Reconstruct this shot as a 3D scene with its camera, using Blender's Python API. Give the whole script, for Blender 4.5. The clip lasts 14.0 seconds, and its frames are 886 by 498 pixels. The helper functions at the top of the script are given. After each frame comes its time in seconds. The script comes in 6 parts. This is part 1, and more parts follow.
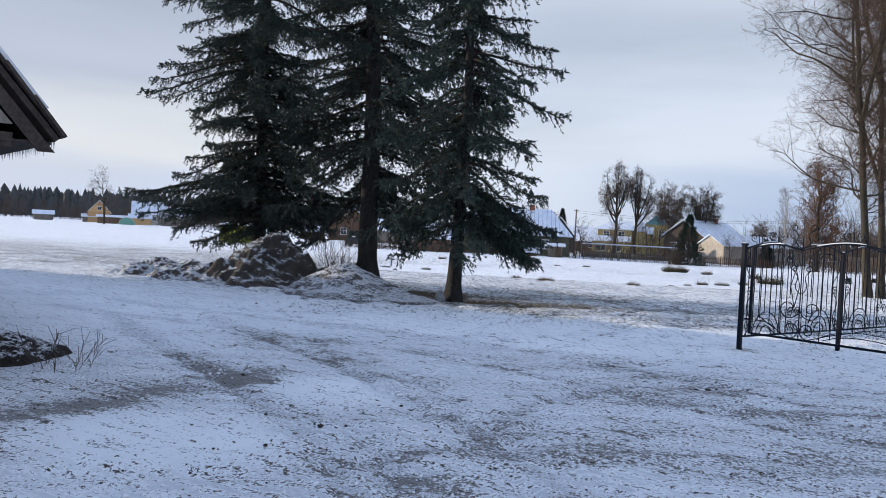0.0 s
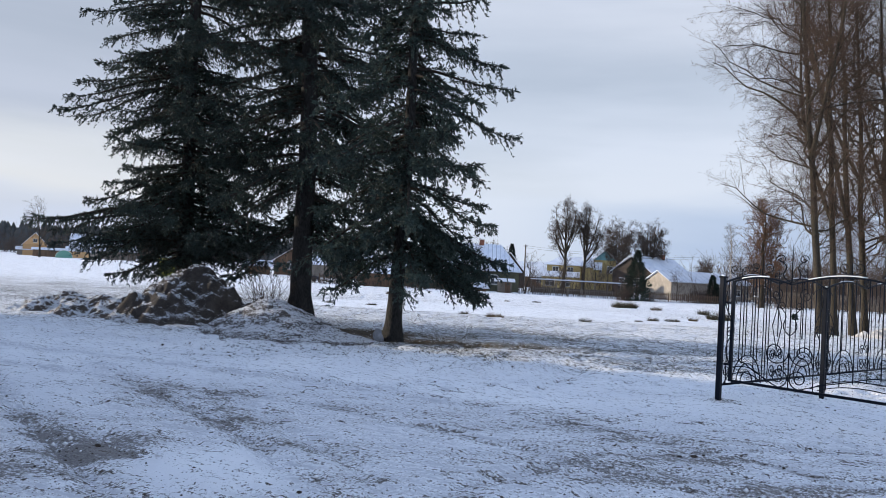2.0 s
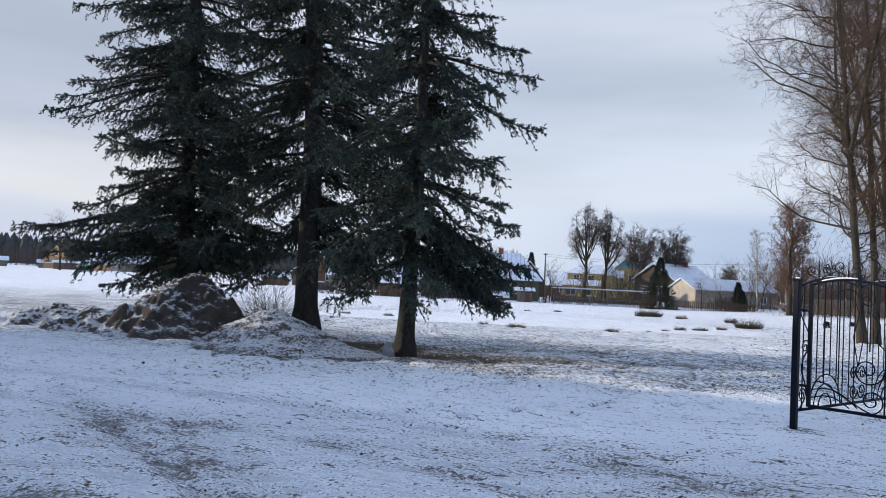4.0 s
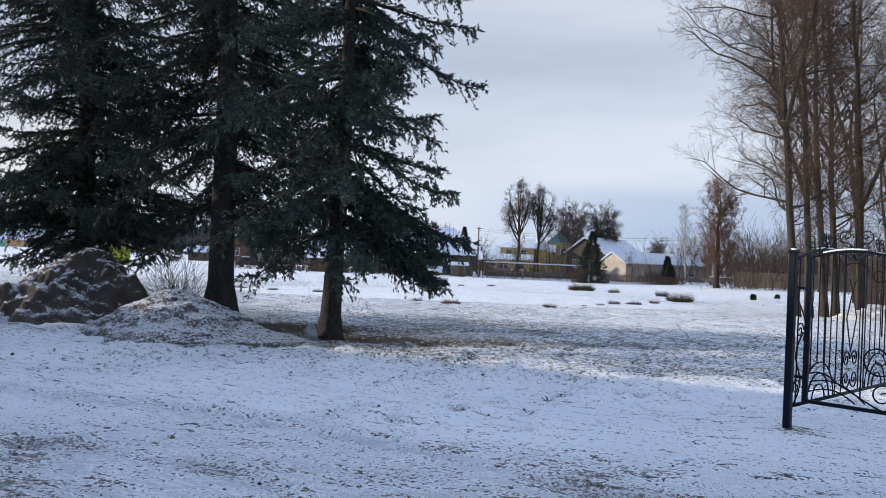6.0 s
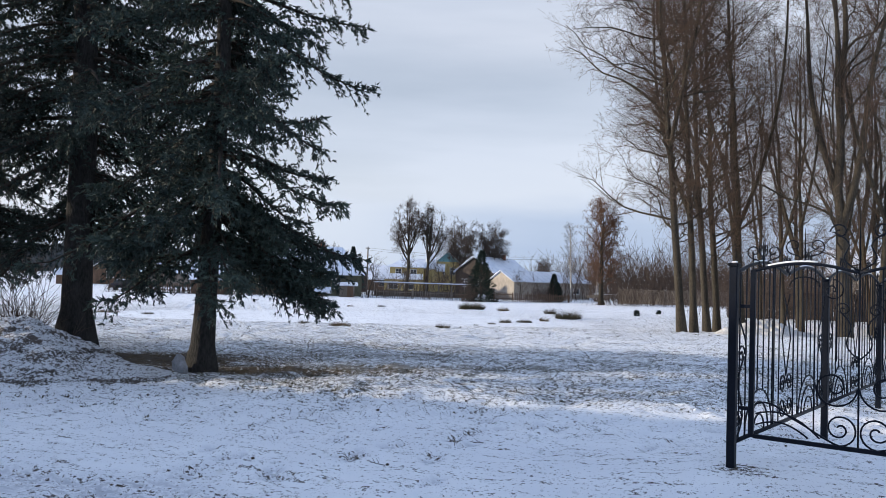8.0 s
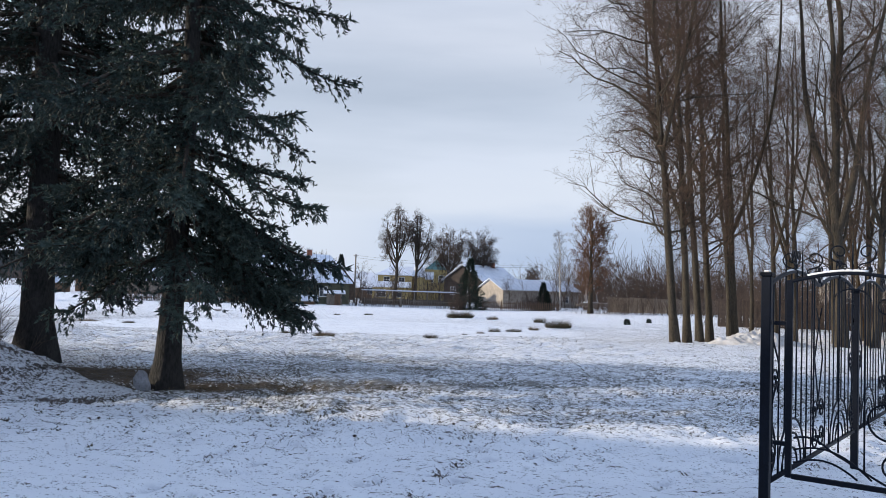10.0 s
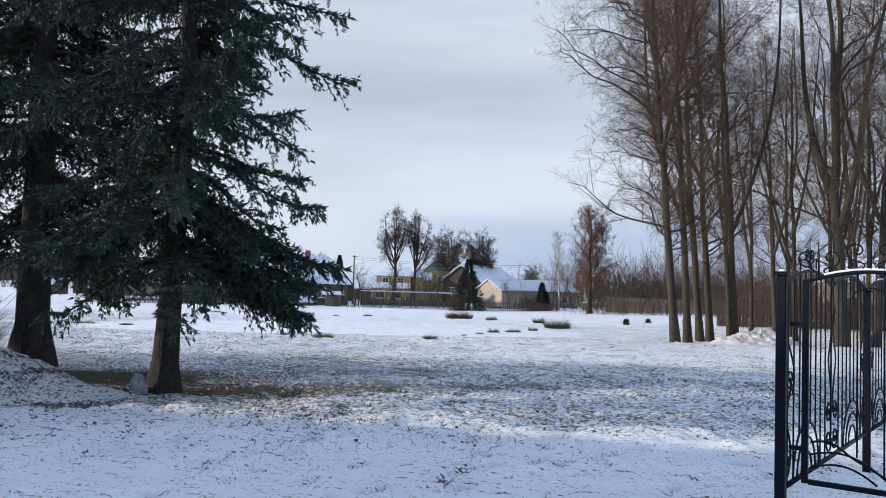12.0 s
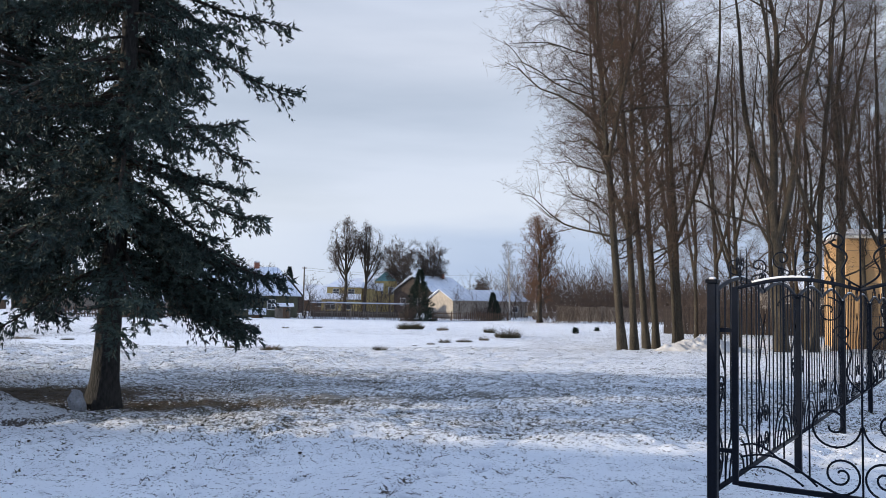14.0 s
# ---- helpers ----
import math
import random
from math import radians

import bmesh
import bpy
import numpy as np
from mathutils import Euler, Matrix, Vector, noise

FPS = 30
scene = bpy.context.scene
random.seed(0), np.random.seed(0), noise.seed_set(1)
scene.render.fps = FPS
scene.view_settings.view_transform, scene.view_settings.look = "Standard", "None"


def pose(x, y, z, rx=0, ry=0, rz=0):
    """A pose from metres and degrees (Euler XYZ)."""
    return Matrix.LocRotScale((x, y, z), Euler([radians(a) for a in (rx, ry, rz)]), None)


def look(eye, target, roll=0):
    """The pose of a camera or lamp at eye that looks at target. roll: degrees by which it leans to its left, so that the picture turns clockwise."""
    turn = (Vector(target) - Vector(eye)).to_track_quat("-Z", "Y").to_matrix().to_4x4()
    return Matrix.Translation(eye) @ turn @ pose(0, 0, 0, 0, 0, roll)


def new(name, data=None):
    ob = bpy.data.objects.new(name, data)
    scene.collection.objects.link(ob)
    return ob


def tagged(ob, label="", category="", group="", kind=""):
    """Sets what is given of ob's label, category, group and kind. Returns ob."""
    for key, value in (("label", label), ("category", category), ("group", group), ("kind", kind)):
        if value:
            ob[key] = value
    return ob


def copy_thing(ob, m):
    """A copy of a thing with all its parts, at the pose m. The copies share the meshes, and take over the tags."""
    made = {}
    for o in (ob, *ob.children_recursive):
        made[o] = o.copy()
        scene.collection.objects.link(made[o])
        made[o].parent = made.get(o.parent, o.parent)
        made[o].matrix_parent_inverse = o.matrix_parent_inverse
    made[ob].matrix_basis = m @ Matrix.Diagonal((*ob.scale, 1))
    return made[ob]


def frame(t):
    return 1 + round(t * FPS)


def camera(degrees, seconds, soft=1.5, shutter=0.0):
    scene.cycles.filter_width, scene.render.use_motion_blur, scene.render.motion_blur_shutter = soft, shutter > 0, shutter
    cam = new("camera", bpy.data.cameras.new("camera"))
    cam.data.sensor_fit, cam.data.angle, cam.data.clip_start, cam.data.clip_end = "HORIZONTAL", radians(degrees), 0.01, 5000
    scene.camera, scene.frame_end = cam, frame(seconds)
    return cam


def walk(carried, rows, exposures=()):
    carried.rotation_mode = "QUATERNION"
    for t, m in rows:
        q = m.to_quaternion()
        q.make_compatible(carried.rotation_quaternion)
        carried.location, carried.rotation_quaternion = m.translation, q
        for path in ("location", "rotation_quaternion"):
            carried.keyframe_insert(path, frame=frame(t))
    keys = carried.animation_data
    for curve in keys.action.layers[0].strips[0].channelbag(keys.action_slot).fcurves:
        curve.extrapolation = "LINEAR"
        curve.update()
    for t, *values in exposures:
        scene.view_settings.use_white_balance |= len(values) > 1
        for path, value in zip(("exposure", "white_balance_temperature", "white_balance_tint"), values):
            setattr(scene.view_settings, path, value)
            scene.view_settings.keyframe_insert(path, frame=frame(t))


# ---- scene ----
cam = camera(59.0, 14.0, soft=0.6)
METRES, EYE, TILT, LEAN, TURN = 7.25, 1.62, 2.64, -2.69, 0.0
ROWS = [
    (0.0, 0.0, 0.0, 0.0, 0.01, -4.1, -0.16),
    (0.5, 0.0108, 0.0649, -0.0031, -0.93, -3.86, 0.27),
    (1.0, 0.0145, 0.1281, -0.0094, -2.98, -3.38, 0.04),
    (1.5, 0.0259, 0.1872, -0.0155, -4.28, -2.75, -0.57),
    (2.0, 0.0327, 0.2386, -0.0209, -3.63, -1.5, -0.59),
    (2.5, 0.0413, 0.2969, -0.0261, -2.78, -1.0, -0.11),
    (5.0, 0.0635, 0.5623, -0.0484, -2.19, -0.77, -0.07),
    (5.5, 0.0698, 0.6173, -0.0506, -3.21, -2.01, -0.1),
    (6.0, 0.0692, 0.6728, -0.0541, -7.17, -2.63, -0.09),
    (6.5, 0.0732, 0.7137, -0.0557, -11.42, -2.23, 0.41),
    (7.0, 0.0817, 0.7562, -0.0576, -12.74, -1.58, 0.08),
    (7.5, 0.0847, 0.8013, -0.0613, -14.16, -1.15, 0.02),
    (8.0, 0.0899, 0.8337, -0.0658, -15.29, -1.17, 0.04),
    (8.5, 0.1057, 0.8719, -0.066, -15.62, -0.98, -0.67),
    (11.0, 0.1283, 0.9673, -0.0705, -16.25, -0.5, 0.33),
    (11.5, 0.1268, 0.9693, -0.0705, -16.0, -0.55, 0.44),
    (12.0, 0.1273, 0.9715, -0.0705, -16.24, -0.55, 0.13),
    (12.5, 0.1278, 0.9708, -0.0706, -17.09, -0.65, -0.25),
    (13.0, 0.1286, 0.9674, -0.0701, -17.79, -0.44, -0.07),
    (13.5, 0.1331, 0.9664, -0.0706, -18.38, -0.07, 0.26),
    (14.0, 0.1359, 0.9639, -0.0705, -19.79, 0.2, 0.48),
]
walk(cam, [(t, pose(0, 0, EYE, TILT, LEAN, TURN) @ pose(METRES * x, METRES * y, METRES * z, 90 + pitch, roll, yaw)) for t, x, y, z, yaw, pitch, roll in ROWS])

# ---- world, sun and exposure ----
SUN_BEARING, SUN_HEIGHT = -71.0, 12.0
world = bpy.data.worlds.new("winter_sky")
scene.world = world
world.use_nodes = True
wt = world.node_tree
wt.nodes.clear()
w_out = wt.nodes.new("ShaderNodeOutputWorld")
w_bg = wt.nodes.new("ShaderNodeBackground")
w_sky = wt.nodes.new("ShaderNodeTexSky")
w_sky.sky_type = "NISHITA"
w_sky.sun_disc = False
w_sky.sun_elevation = radians(SUN_HEIGHT)
w_sky.sun_rotation = radians(SUN_BEARING)
w_sky.air_density, w_sky.dust_density = 1.0, 1.5
w_co = wt.nodes.new("ShaderNodeTexCoord")
w_map = wt.nodes.new("ShaderNodeMapping")
w_map.inputs["Scale"].default_value = (1.1, 0.9, 7.0)
w_n = wt.nodes.new("ShaderNodeTexNoise")
w_n.inputs["Scale"].default_value = 1.5
w_n.inputs["Detail"].default_value = 5.0
w_n.inputs["Roughness"].default_value = 0.48
w_r = wt.nodes.new("ShaderNodeMapRange")
w_r.inputs["From Min"].default_value, w_r.inputs["From Max"].default_value = 0.33, 0.6
w_r.inputs["To Min"].default_value, w_r.inputs["To Max"].default_value = 0.75, 0.97
w_c = wt.nodes.new("ShaderNodeMixRGB")
w_c.inputs["Color1"].default_value = (5.4, 6.2, 7.7, 1)
w_c.inputs["Color2"].default_value = (7.1, 7.75, 8.75, 1)
# the cloud thins out and turns blue overhead
w_sep = wt.nodes.new("ShaderNodeSeparateXYZ")
w_up = wt.nodes.new("ShaderNodeMapRange")
w_up.interpolation_type = "SMOOTHSTEP"
w_up.inputs["From Min"].default_value, w_up.inputs["From Max"].default_value = 0.3, 0.85
w_zen = wt.nodes.new("ShaderNodeMixRGB")
w_zen.inputs["Color2"].default_value = (4.9, 6.7, 10.4, 1)
wt.links.new(w_co.outputs["Generated"], w_sep.inputs["Vector"])
wt.links.new(w_sep.outputs["Z"], w_up.inputs["Value"])
wt.links.new(w_up.outputs["Result"], w_zen.inputs["Fac"])
wt.links.new(w_c.outputs["Color"], w_zen.inputs["Color1"])
w_m = wt.nodes.new("ShaderNodeMixRGB")
wt.links.new(w_co.outputs["Generated"], w_map.inputs["Vector"])
wt.links.new(w_map.outputs["Vector"], w_n.inputs["Vector"])
wt.links.new(w_n.outputs["Fac"], w_r.inputs["Value"])
wt.links.new(w_n.outputs["Fac"], w_c.inputs["Fac"])
wt.links.new(w_r.outputs["Result"], w_m.inputs["Fac"])
wt.links.new(w_sky.outputs["Color"], w_m.inputs["Color1"])
wt.links.new(w_zen.outputs["Color"], w_m.inputs["Color2"])
# layers of cloud low over the horizon: a blue gap beyond the park, a cream gap over the forest
w_low = wt.nodes.new("ShaderNodeMath")
w_low.operation = "MULTIPLY_ADD"
w_low.inputs[1].default_value = 0.075
w_n2 = wt.nodes.new("ShaderNodeTexNoise")
w_n2.inputs["Scale"].default_value, w_n2.inputs["Detail"].default_value = 1.3, 6.0
w_map2 = wt.nodes.new("ShaderNodeMapping")
w_map2.inputs["Scale"].default_value = (1.6, 1.6, 9.0)
wt.links.new(w_co.outputs["Generated"], w_map2.inputs["Vector"])
wt.links.new(w_map2.outputs["Vector"], w_n2.inputs["Vector"])
wt.links.new(w_n2.outputs["Fac"], w_low.inputs[0])
wt.links.new(w_sep.outputs["Z"], w_low.inputs[2])


def cloud_ramp(stops):
    r = wt.nodes.new("ShaderNodeValToRGB")
    r.color_ramp.interpolation = "EASE"
    while len(r.color_ramp.elements) < len(stops):
        r.color_ramp.elements.new(0.5)
    for e, (p, c) in zip(r.color_ramp.elements, stops):
        e.position, e.color = p, (*c, 1)
    wt.links.new(w_low.outputs["Value"], r.inputs["Fac"])
    return r.outputs["Color"]


w_east = cloud_ramp(((0.03, (0.84, 0.90, 0.97)), (0.075, (0.64, 0.71, 0.82)), (0.112, (0.70, 0.76, 0.85)), (0.145, (0.97, 0.96, 0.955)), (0.20, (0.95, 0.945, 0.95)), (0.255, (0.87, 0.88, 0.90)), (0.34, (0.95, 0.93, 0.93)), (0.46, (0.92, 0.92, 0.94))))
w_west = cloud_ramp(((0.03, (0.84, 0.86, 0.92)), (0.085, (0.86, 0.87, 0.92)), (0.12, (1.06, 1.0, 0.93)), (0.15, (1.0, 0.95, 0.89)), (0.19, (0.74, 0.74, 0.77)), (0.28, (0.68, 0.69, 0.72)), (0.40, (0.74, 0.74, 0.77)), (0.52, (0.92, 0.92, 0.94))))
w_mid = cloud_ramp(((0.03, (0.92, 0.92, 0.93)), (0.10, (0.94, 0.94, 0.945)), (0.15, (0.98, 0.965, 0.95)), (0.21, (0.92, 0.92, 0.93)), (0.27, (0.82, 0.835, 0.86)), (0.36, (0.91, 0.90, 0.91)), (0.50, (0.92, 0.92, 0.94))))
w_side = wt.nodes.new("ShaderNodeMapRange")
w_side.interpolation_type = "SMOOTHSTEP"
w_side.inputs["From Min"].default_value, w_side.inputs["From Max"].default_value = -0.34, -0.06
wt.links.new(w_sep.outputs["X"], w_side.inputs["Value"])
w_band = wt.nodes.new("ShaderNodeMixRGB")
wt.links.new(w_side.outputs["Result"], w_band.inputs["Fac"])
wt.links.new(w_west, w_band.inputs["Color1"])
wt.links.new(w_mid, w_band.inputs["Color2"])
w_side2 = wt.nodes.new("ShaderNodeMapRange")
w_side2.interpolation_type = "SMOOTHSTEP"
w_side2.inputs["From Min"].default_value, w_side2.inputs["From Max"].default_value = 0.10, 0.40
wt.links.new(w_sep.outputs["X"], w_side2.inputs["Value"])
w_band2 = wt.nodes.new("ShaderNodeMixRGB")
wt.links.new(w_side2.outputs["Result"], w_band2.inputs["Fac"])
wt.links.new(w_band.outputs["Color"], w_band2.inputs["Color1"])
wt.links.new(w_east, w_band2.inputs["Color2"])
w_mul = wt.nodes.new("ShaderNodeMixRGB")
w_mul.blend_type = "MULTIPLY"
w_mul.inputs["Fac"].default_value = 1.0
wt.links.new(w_m.outputs["Color"], w_mul.inputs["Color1"])
wt.links.new(w_band2.outputs["Color"], w_mul.inputs["Color2"])
wt.links.new(w_mul.outputs["Color"], w_bg.inputs["Color"])
w_bg.inputs["Strength"].default_value = 0.116
wt.links.new(w_bg.outputs["Background"], w_out.inputs["Surface"])

sun_data = bpy.data.lights.new("sun", "SUN")
sun_data.energy, sun_data.angle, sun_data.color = 5.0, radians(1.0), (1.0, 0.87, 0.70)
sun = new("sun", sun_data)
_b, _h = radians(SUN_BEARING), radians(SUN_HEIGHT)
sun.matrix_world = look((math.sin(_b) * math.cos(_h) * 60, math.cos(_b) * math.cos(_h) * 60, math.sin(_h) * 60), (0, 0, 0))
scene.view_settings.exposure = 0.0

# ---- materials ----


def material(name, base, dark, rough=0.8, scale=6.0, fine=60.0, bump=0.3, metal=0.0, stretch=(1, 1, 1), spread=0.5, depth=0.01, gloss=0.2):
    """Two scales of colour variation and a fine relief."""
    m = bpy.data.materials.new(name)
    m.use_nodes = True
    nt = m.node_tree
    b = nt.nodes["Principled BSDF"]
    b.inputs["Metallic"].default_value = metal
    b.inputs["Specular IOR Level"].default_value = gloss
    co = nt.nodes.new("ShaderNodeTexCoord")
    mp = nt.nodes.new("ShaderNodeMapping")
    mp.inputs["Scale"].default_value = stretch
    n1, n2 = nt.nodes.new("ShaderNodeTexNoise"), nt.nodes.new("ShaderNodeTexNoise")
    n1.inputs["Scale"].default_value, n1.inputs["Detail"].default_value = scale, 4
    n2.inputs["Scale"].default_value, n2.inputs["Detail"].default_value = fine, 3
    nt.links.new(co.outputs["Object"], mp.inputs["Vector"])
    for n in (n1, n2):
        nt.links.new(mp.outputs["Vector"], n.inputs["Vector"])
    mx = nt.nodes.new("ShaderNodeMath")
    mx.operation = "ADD"
    nt.links.new(n1.outputs["Fac"], mx.inputs[0])
    nt.links.new(n2.outputs["Fac"], mx.inputs[1])
    rg = nt.nodes.new("ShaderNodeMapRange")
    rg.inputs["From Min"].default_value, rg.inputs["From Max"].default_value = 1 - spread * 0.6, 1 + spread * 0.6
    nt.links.new(mx.outputs["Value"], rg.inputs["Value"])
    cm = nt.nodes.new("ShaderNodeMixRGB")
    cm.inputs["Color1"].default_value, cm.inputs["Color2"].default_value = (*dark, 1), (*base, 1)
    nt.links.new(rg.outputs["Result"], cm.inputs["Fac"])
    info = nt.nodes.new("ShaderNodeObjectInfo")
    hv = nt.nodes.new("ShaderNodeHueSaturation")
    vr = nt.nodes.new("ShaderNodeMapRange")
    vr.inputs["To Min"].default_value, vr.inputs["To Max"].default_value = 0.86, 1.12
    nt.links.new(info.outputs["Random"], vr.inputs["Value"])
    nt.links.new(vr.outputs["Result"], hv.inputs["Value"])
    nt.links.new(cm.outputs["Color"], hv.inputs["Color"])
    nt.links.new(hv.outputs["Color"], b.inputs["Base Color"])
    rr = nt.nodes.new("ShaderNodeMapRange")
    rr.inputs["To Min"].default_value, rr.inputs["To Max"].default_value = max(0.05, rough - 0.12), min(1, rough + 0.12)
    nt.links.new(n1.outputs["Fac"], rr.inputs["Value"])
    nt.links.new(rr.outputs["Result"], b.inputs["Roughness"])
    bp = nt.nodes.new("ShaderNodeBump")
    bp.inputs["Strength"].default_value, bp.inputs["Distance"].default_value = bump, depth
    nt.links.new(n2.outputs["Fac"], bp.inputs["Height"])
    nt.links.new(bp.outputs["Normal"], b.inputs["Normal"])
    return m


def glass_material(name, tint):
    m = bpy.data.materials.new(name)
    m.use_nodes = True
    b = m.node_tree.nodes["Principled BSDF"]
    b.inputs["Base Color"].default_value = (*tint, 1)
    b.inputs["Roughness"].default_value = 0.08
    return m


def ground_material():
    """Trampled snow; two stored masks say where gravel and where turf comes through."""
    m = bpy.data.materials.new("trampled_snow")
    m.use_nodes = True
    nt = m.node_tree
    b = nt.nodes["Principled BSDF"]
    L = nt.links.new
    co = nt.nodes.new("ShaderNodeTexCoord")

    def tex(scale, detail=4, stretch=(1, 1, 1), rough=0.55):
        mp = nt.nodes.new("ShaderNodeMapping")
        mp.inputs["Scale"].default_value = stretch
        n = nt.nodes.new("ShaderNodeTexNoise")
        n.inputs["Scale"].default_value, n.inputs["Detail"].default_value, n.inputs["Roughness"].default_value = scale, detail, rough
        L(co.outputs["Object"], mp.inputs["Vector"])
        L(mp.outputs["Vector"], n.inputs["Vector"])
        return n.outputs["Fac"]

    def calc(op, a, c):
        n = nt.nodes.new("ShaderNodeMath")
        n.operation = op
        for i, v in enumerate((a, c)):
            if isinstance(v, (int, float)):
                n.inputs[i].default_value = v
            else:
                L(v, n.inputs[i])
        return n.outputs["Value"]

    def step(v, lo, hi, top=1.0):
        n = nt.nodes.new("ShaderNodeMapRange")
        n.interpolation_type = "SMOOTHSTEP"
        n.inputs["From Min"].default_value, n.inputs["From Max"].default_value, n.inputs["To Max"].default_value = lo, hi, top
        L(v, n.inputs["Value"])
        return n.outputs["Result"]

    def mix(f, c1, c2):
        n = nt.nodes.new("ShaderNodeMixRGB")
        L(f, n.inputs["Fac"])
        for k, c in (("Color1", c1), ("Color2", c2)):
            if isinstance(c, tuple):
                n.inputs[k].default_value = (*c, 1)
            else:
                L(c, n.inputs[k])
        return n.outputs["Color"]

    def attr(name):
        n = nt.nodes.new("ShaderNodeAttribute")
        n.attribute_name = name
        return n.outputs["Fac"]

    def streaky(scale, along, across, turn):
        mp = nt.nodes.new("ShaderNodeMapping")
        mp.vector_type = "TEXTURE"
        mp.inputs["Rotation"].default_value = (0, 0, radians(turn))
        mp.inputs["Scale"].default_value = (along, across, 1)
        n = nt.nodes.new("ShaderNodeTexNoise")
        n.inputs["Scale"].default_value, n.inputs["Detail"].default_value, n.inputs["Roughness"].default_value = scale, 6, 0.68
        L(co.outputs["Object"], mp.inputs["Vector"])
        L(mp.outputs["Vector"], n.inputs["Vector"])
        return n.outputs["Fac"]

    drag = streaky(7, 4.0, 0.55, -33)
    broad, mid, fine, grit = tex(0.5), tex(4.5, 6), tex(17, 6, (1, 1, 1), 0.7), tex(85, 4, (1, 1, 1), 0.6)
    loose = mix(step(broad, 0.35, 0.65), (0.80, 0.815, 0.84), (0.89, 0.90, 0.91))
    # pressed greyish snow; its mottling also paints the shading of small lumps
    packed = mix(step(calc("ADD", calc("MULTIPLY", drag, 0.55), calc("MULTIPLY", fine, 0.45)), 0.42, 0.55), (0.50, 0.51, 0.545), (0.85, 0.86, 0.88))
    snow = mix(attr("packed"), loose, packed)
    gravel = mix(step(grit, 0.4, 0.62), (0.05, 0.040, 0.033), (0.20, 0.172, 0.15))
    turf = mix(step(fine, 0.38, 0.62), (0.02, 0.02, 0.018), (0.10, 0.09, 0.06))
    leafmould = mix(step(grit, 0.4, 0.6), (0.02, 0.015, 0.011), (0.085, 0.058, 0.034))
    def strong(v, k):
        return calc("ADD", calc("MULTIPLY", calc("SUBTRACT", v, 0.5), k), 0.0)

    speck = tex(38, 5, (1, 1, 1), 0.75)
    blade = tex(22, 5, (0.7, 1.5, 1), 0.85)
    stone = calc("ADD", strong(drag, 2.4), calc("ADD", strong(fine, 2.4), strong(speck, 3.8)))
    f_gravel = step(calc("ADD", attr("gravel"), stone), 0.45, 0.57, 0.84)
    f_turf = step(calc("ADD", attr("turf"), calc("ADD", strong(blade, 2.6), calc("ADD", strong(fine, 2.0), strong(mid, 0.8)))), 0.50, 0.60, 0.86)
    f_mould = step(calc("ADD", attr("mould"), calc("MULTIPLY", stone, 0.7)), 0.24, 0.46)
    col = mix(f_gravel, snow, gravel)
    col = mix(f_turf, col, turf)
    col = mix(f_mould, col, leafmould)
    L(col, b.inputs["Base Color"])
    b.inputs["Roughness"].default_value = 0.72
    b.inputs["Specular IOR Level"].default_value = 0.25
    h = calc("ADD", calc("MULTIPLY", mid, 1.6), calc("ADD", calc("MULTIPLY", fine, 1.1), calc("MULTIPLY", grit, 0.3)))
    bp = nt.nodes.new("ShaderNodeBump")
    bp.inputs["Strength"].default_value, bp.inputs["Distance"].default_value = 0.5, 0.06
    smoothed = calc("SUBTRACT", 0.55, calc("MULTIPLY", attr("pond"), 0.45))
    L(smoothed, bp.inputs["Strength"])
    L(h, bp.inputs["Height"])
    L(bp.outputs["Normal"], b.inputs["Normal"])
    return m


SNOW_GROUND = ground_material()
BARK_SPRUCE = material("spruce_bark", (0.046, 0.044, 0.042), (0.013, 0.013, 0.013), 0.9, 5, 34, 1.0, stretch=(1, 1, 0.35), depth=0.03)
SPRUCE_TWIG = material("spruce_twig", (0.06, 0.05, 0.042), (0.025, 0.021, 0.018), 0.9)
NEEDLE = material("spruce_needles", (0.062, 0.090, 0.076), (0.014, 0.025, 0.026), 0.6, 1.2, 11, 0.1, spread=0.45)
BARK_ALDER = material("alder_bark", (0.080, 0.067, 0.050), (0.020, 0.018, 0.015), 0.9, 3, 28, 0.9, stretch=(1, 1, 0.3), depth=0.02)
TWIG_BROWN = material("bare_twigs", (0.125, 0.083, 0.058), (0.05, 0.035, 0.028), 0.85, 0.6, 9, 0.1)
TWIG_GREY = material("grey_twigs", (0.10, 0.08, 0.07), (0.05, 0.04, 0.036), 0.85, 0.6, 9, 0.1)
TWIG_RUST = material("rust_twigs", (0.19, 0.105, 0.062), (0.09, 0.052, 0.036), 0.85, 0.4, 6, 0.1)
BIRCH = material("birch_bark", (0.66, 0.62, 0.57), (0.16, 0.14, 0.13), 0.75, 4, 18, 0.3, stretch=(1, 1, 2.5))
FIR_DARK = material("fir_needles", (0.028, 0.048, 0.034), (0.009, 0.017, 0.014), 0.7, 1.5, 9, 0.1)
IRON = material("black_iron", (0.007, 0.010, 0.018), (0.004, 0.006, 0.010), 0.5, 12, 90, 0.25, depth=0.002, gloss=0.12)
CLOD = material("soil_clod", (0.075, 0.055, 0.042), (0.03, 0.024, 0.02), 0.95, 9, 60, 0.8, depth=0.01)
DRY_GRASS = material("dry_grass", (0.20, 0.15, 0.09), (0.08, 0.062, 0.04), 0.9, 2, 12, 0.1)
DARK_GRASS = material("winter_grass", (0.10, 0.085, 0.052), (0.04, 0.038, 0.024), 0.9, 2, 12, 0.1)
SNOW_CLEAN = material("settled_snow", (0.86, 0.87, 0.885), (0.74, 0.76, 0.80), 0.7, 2.0, 30, 0.5, depth=0.02)
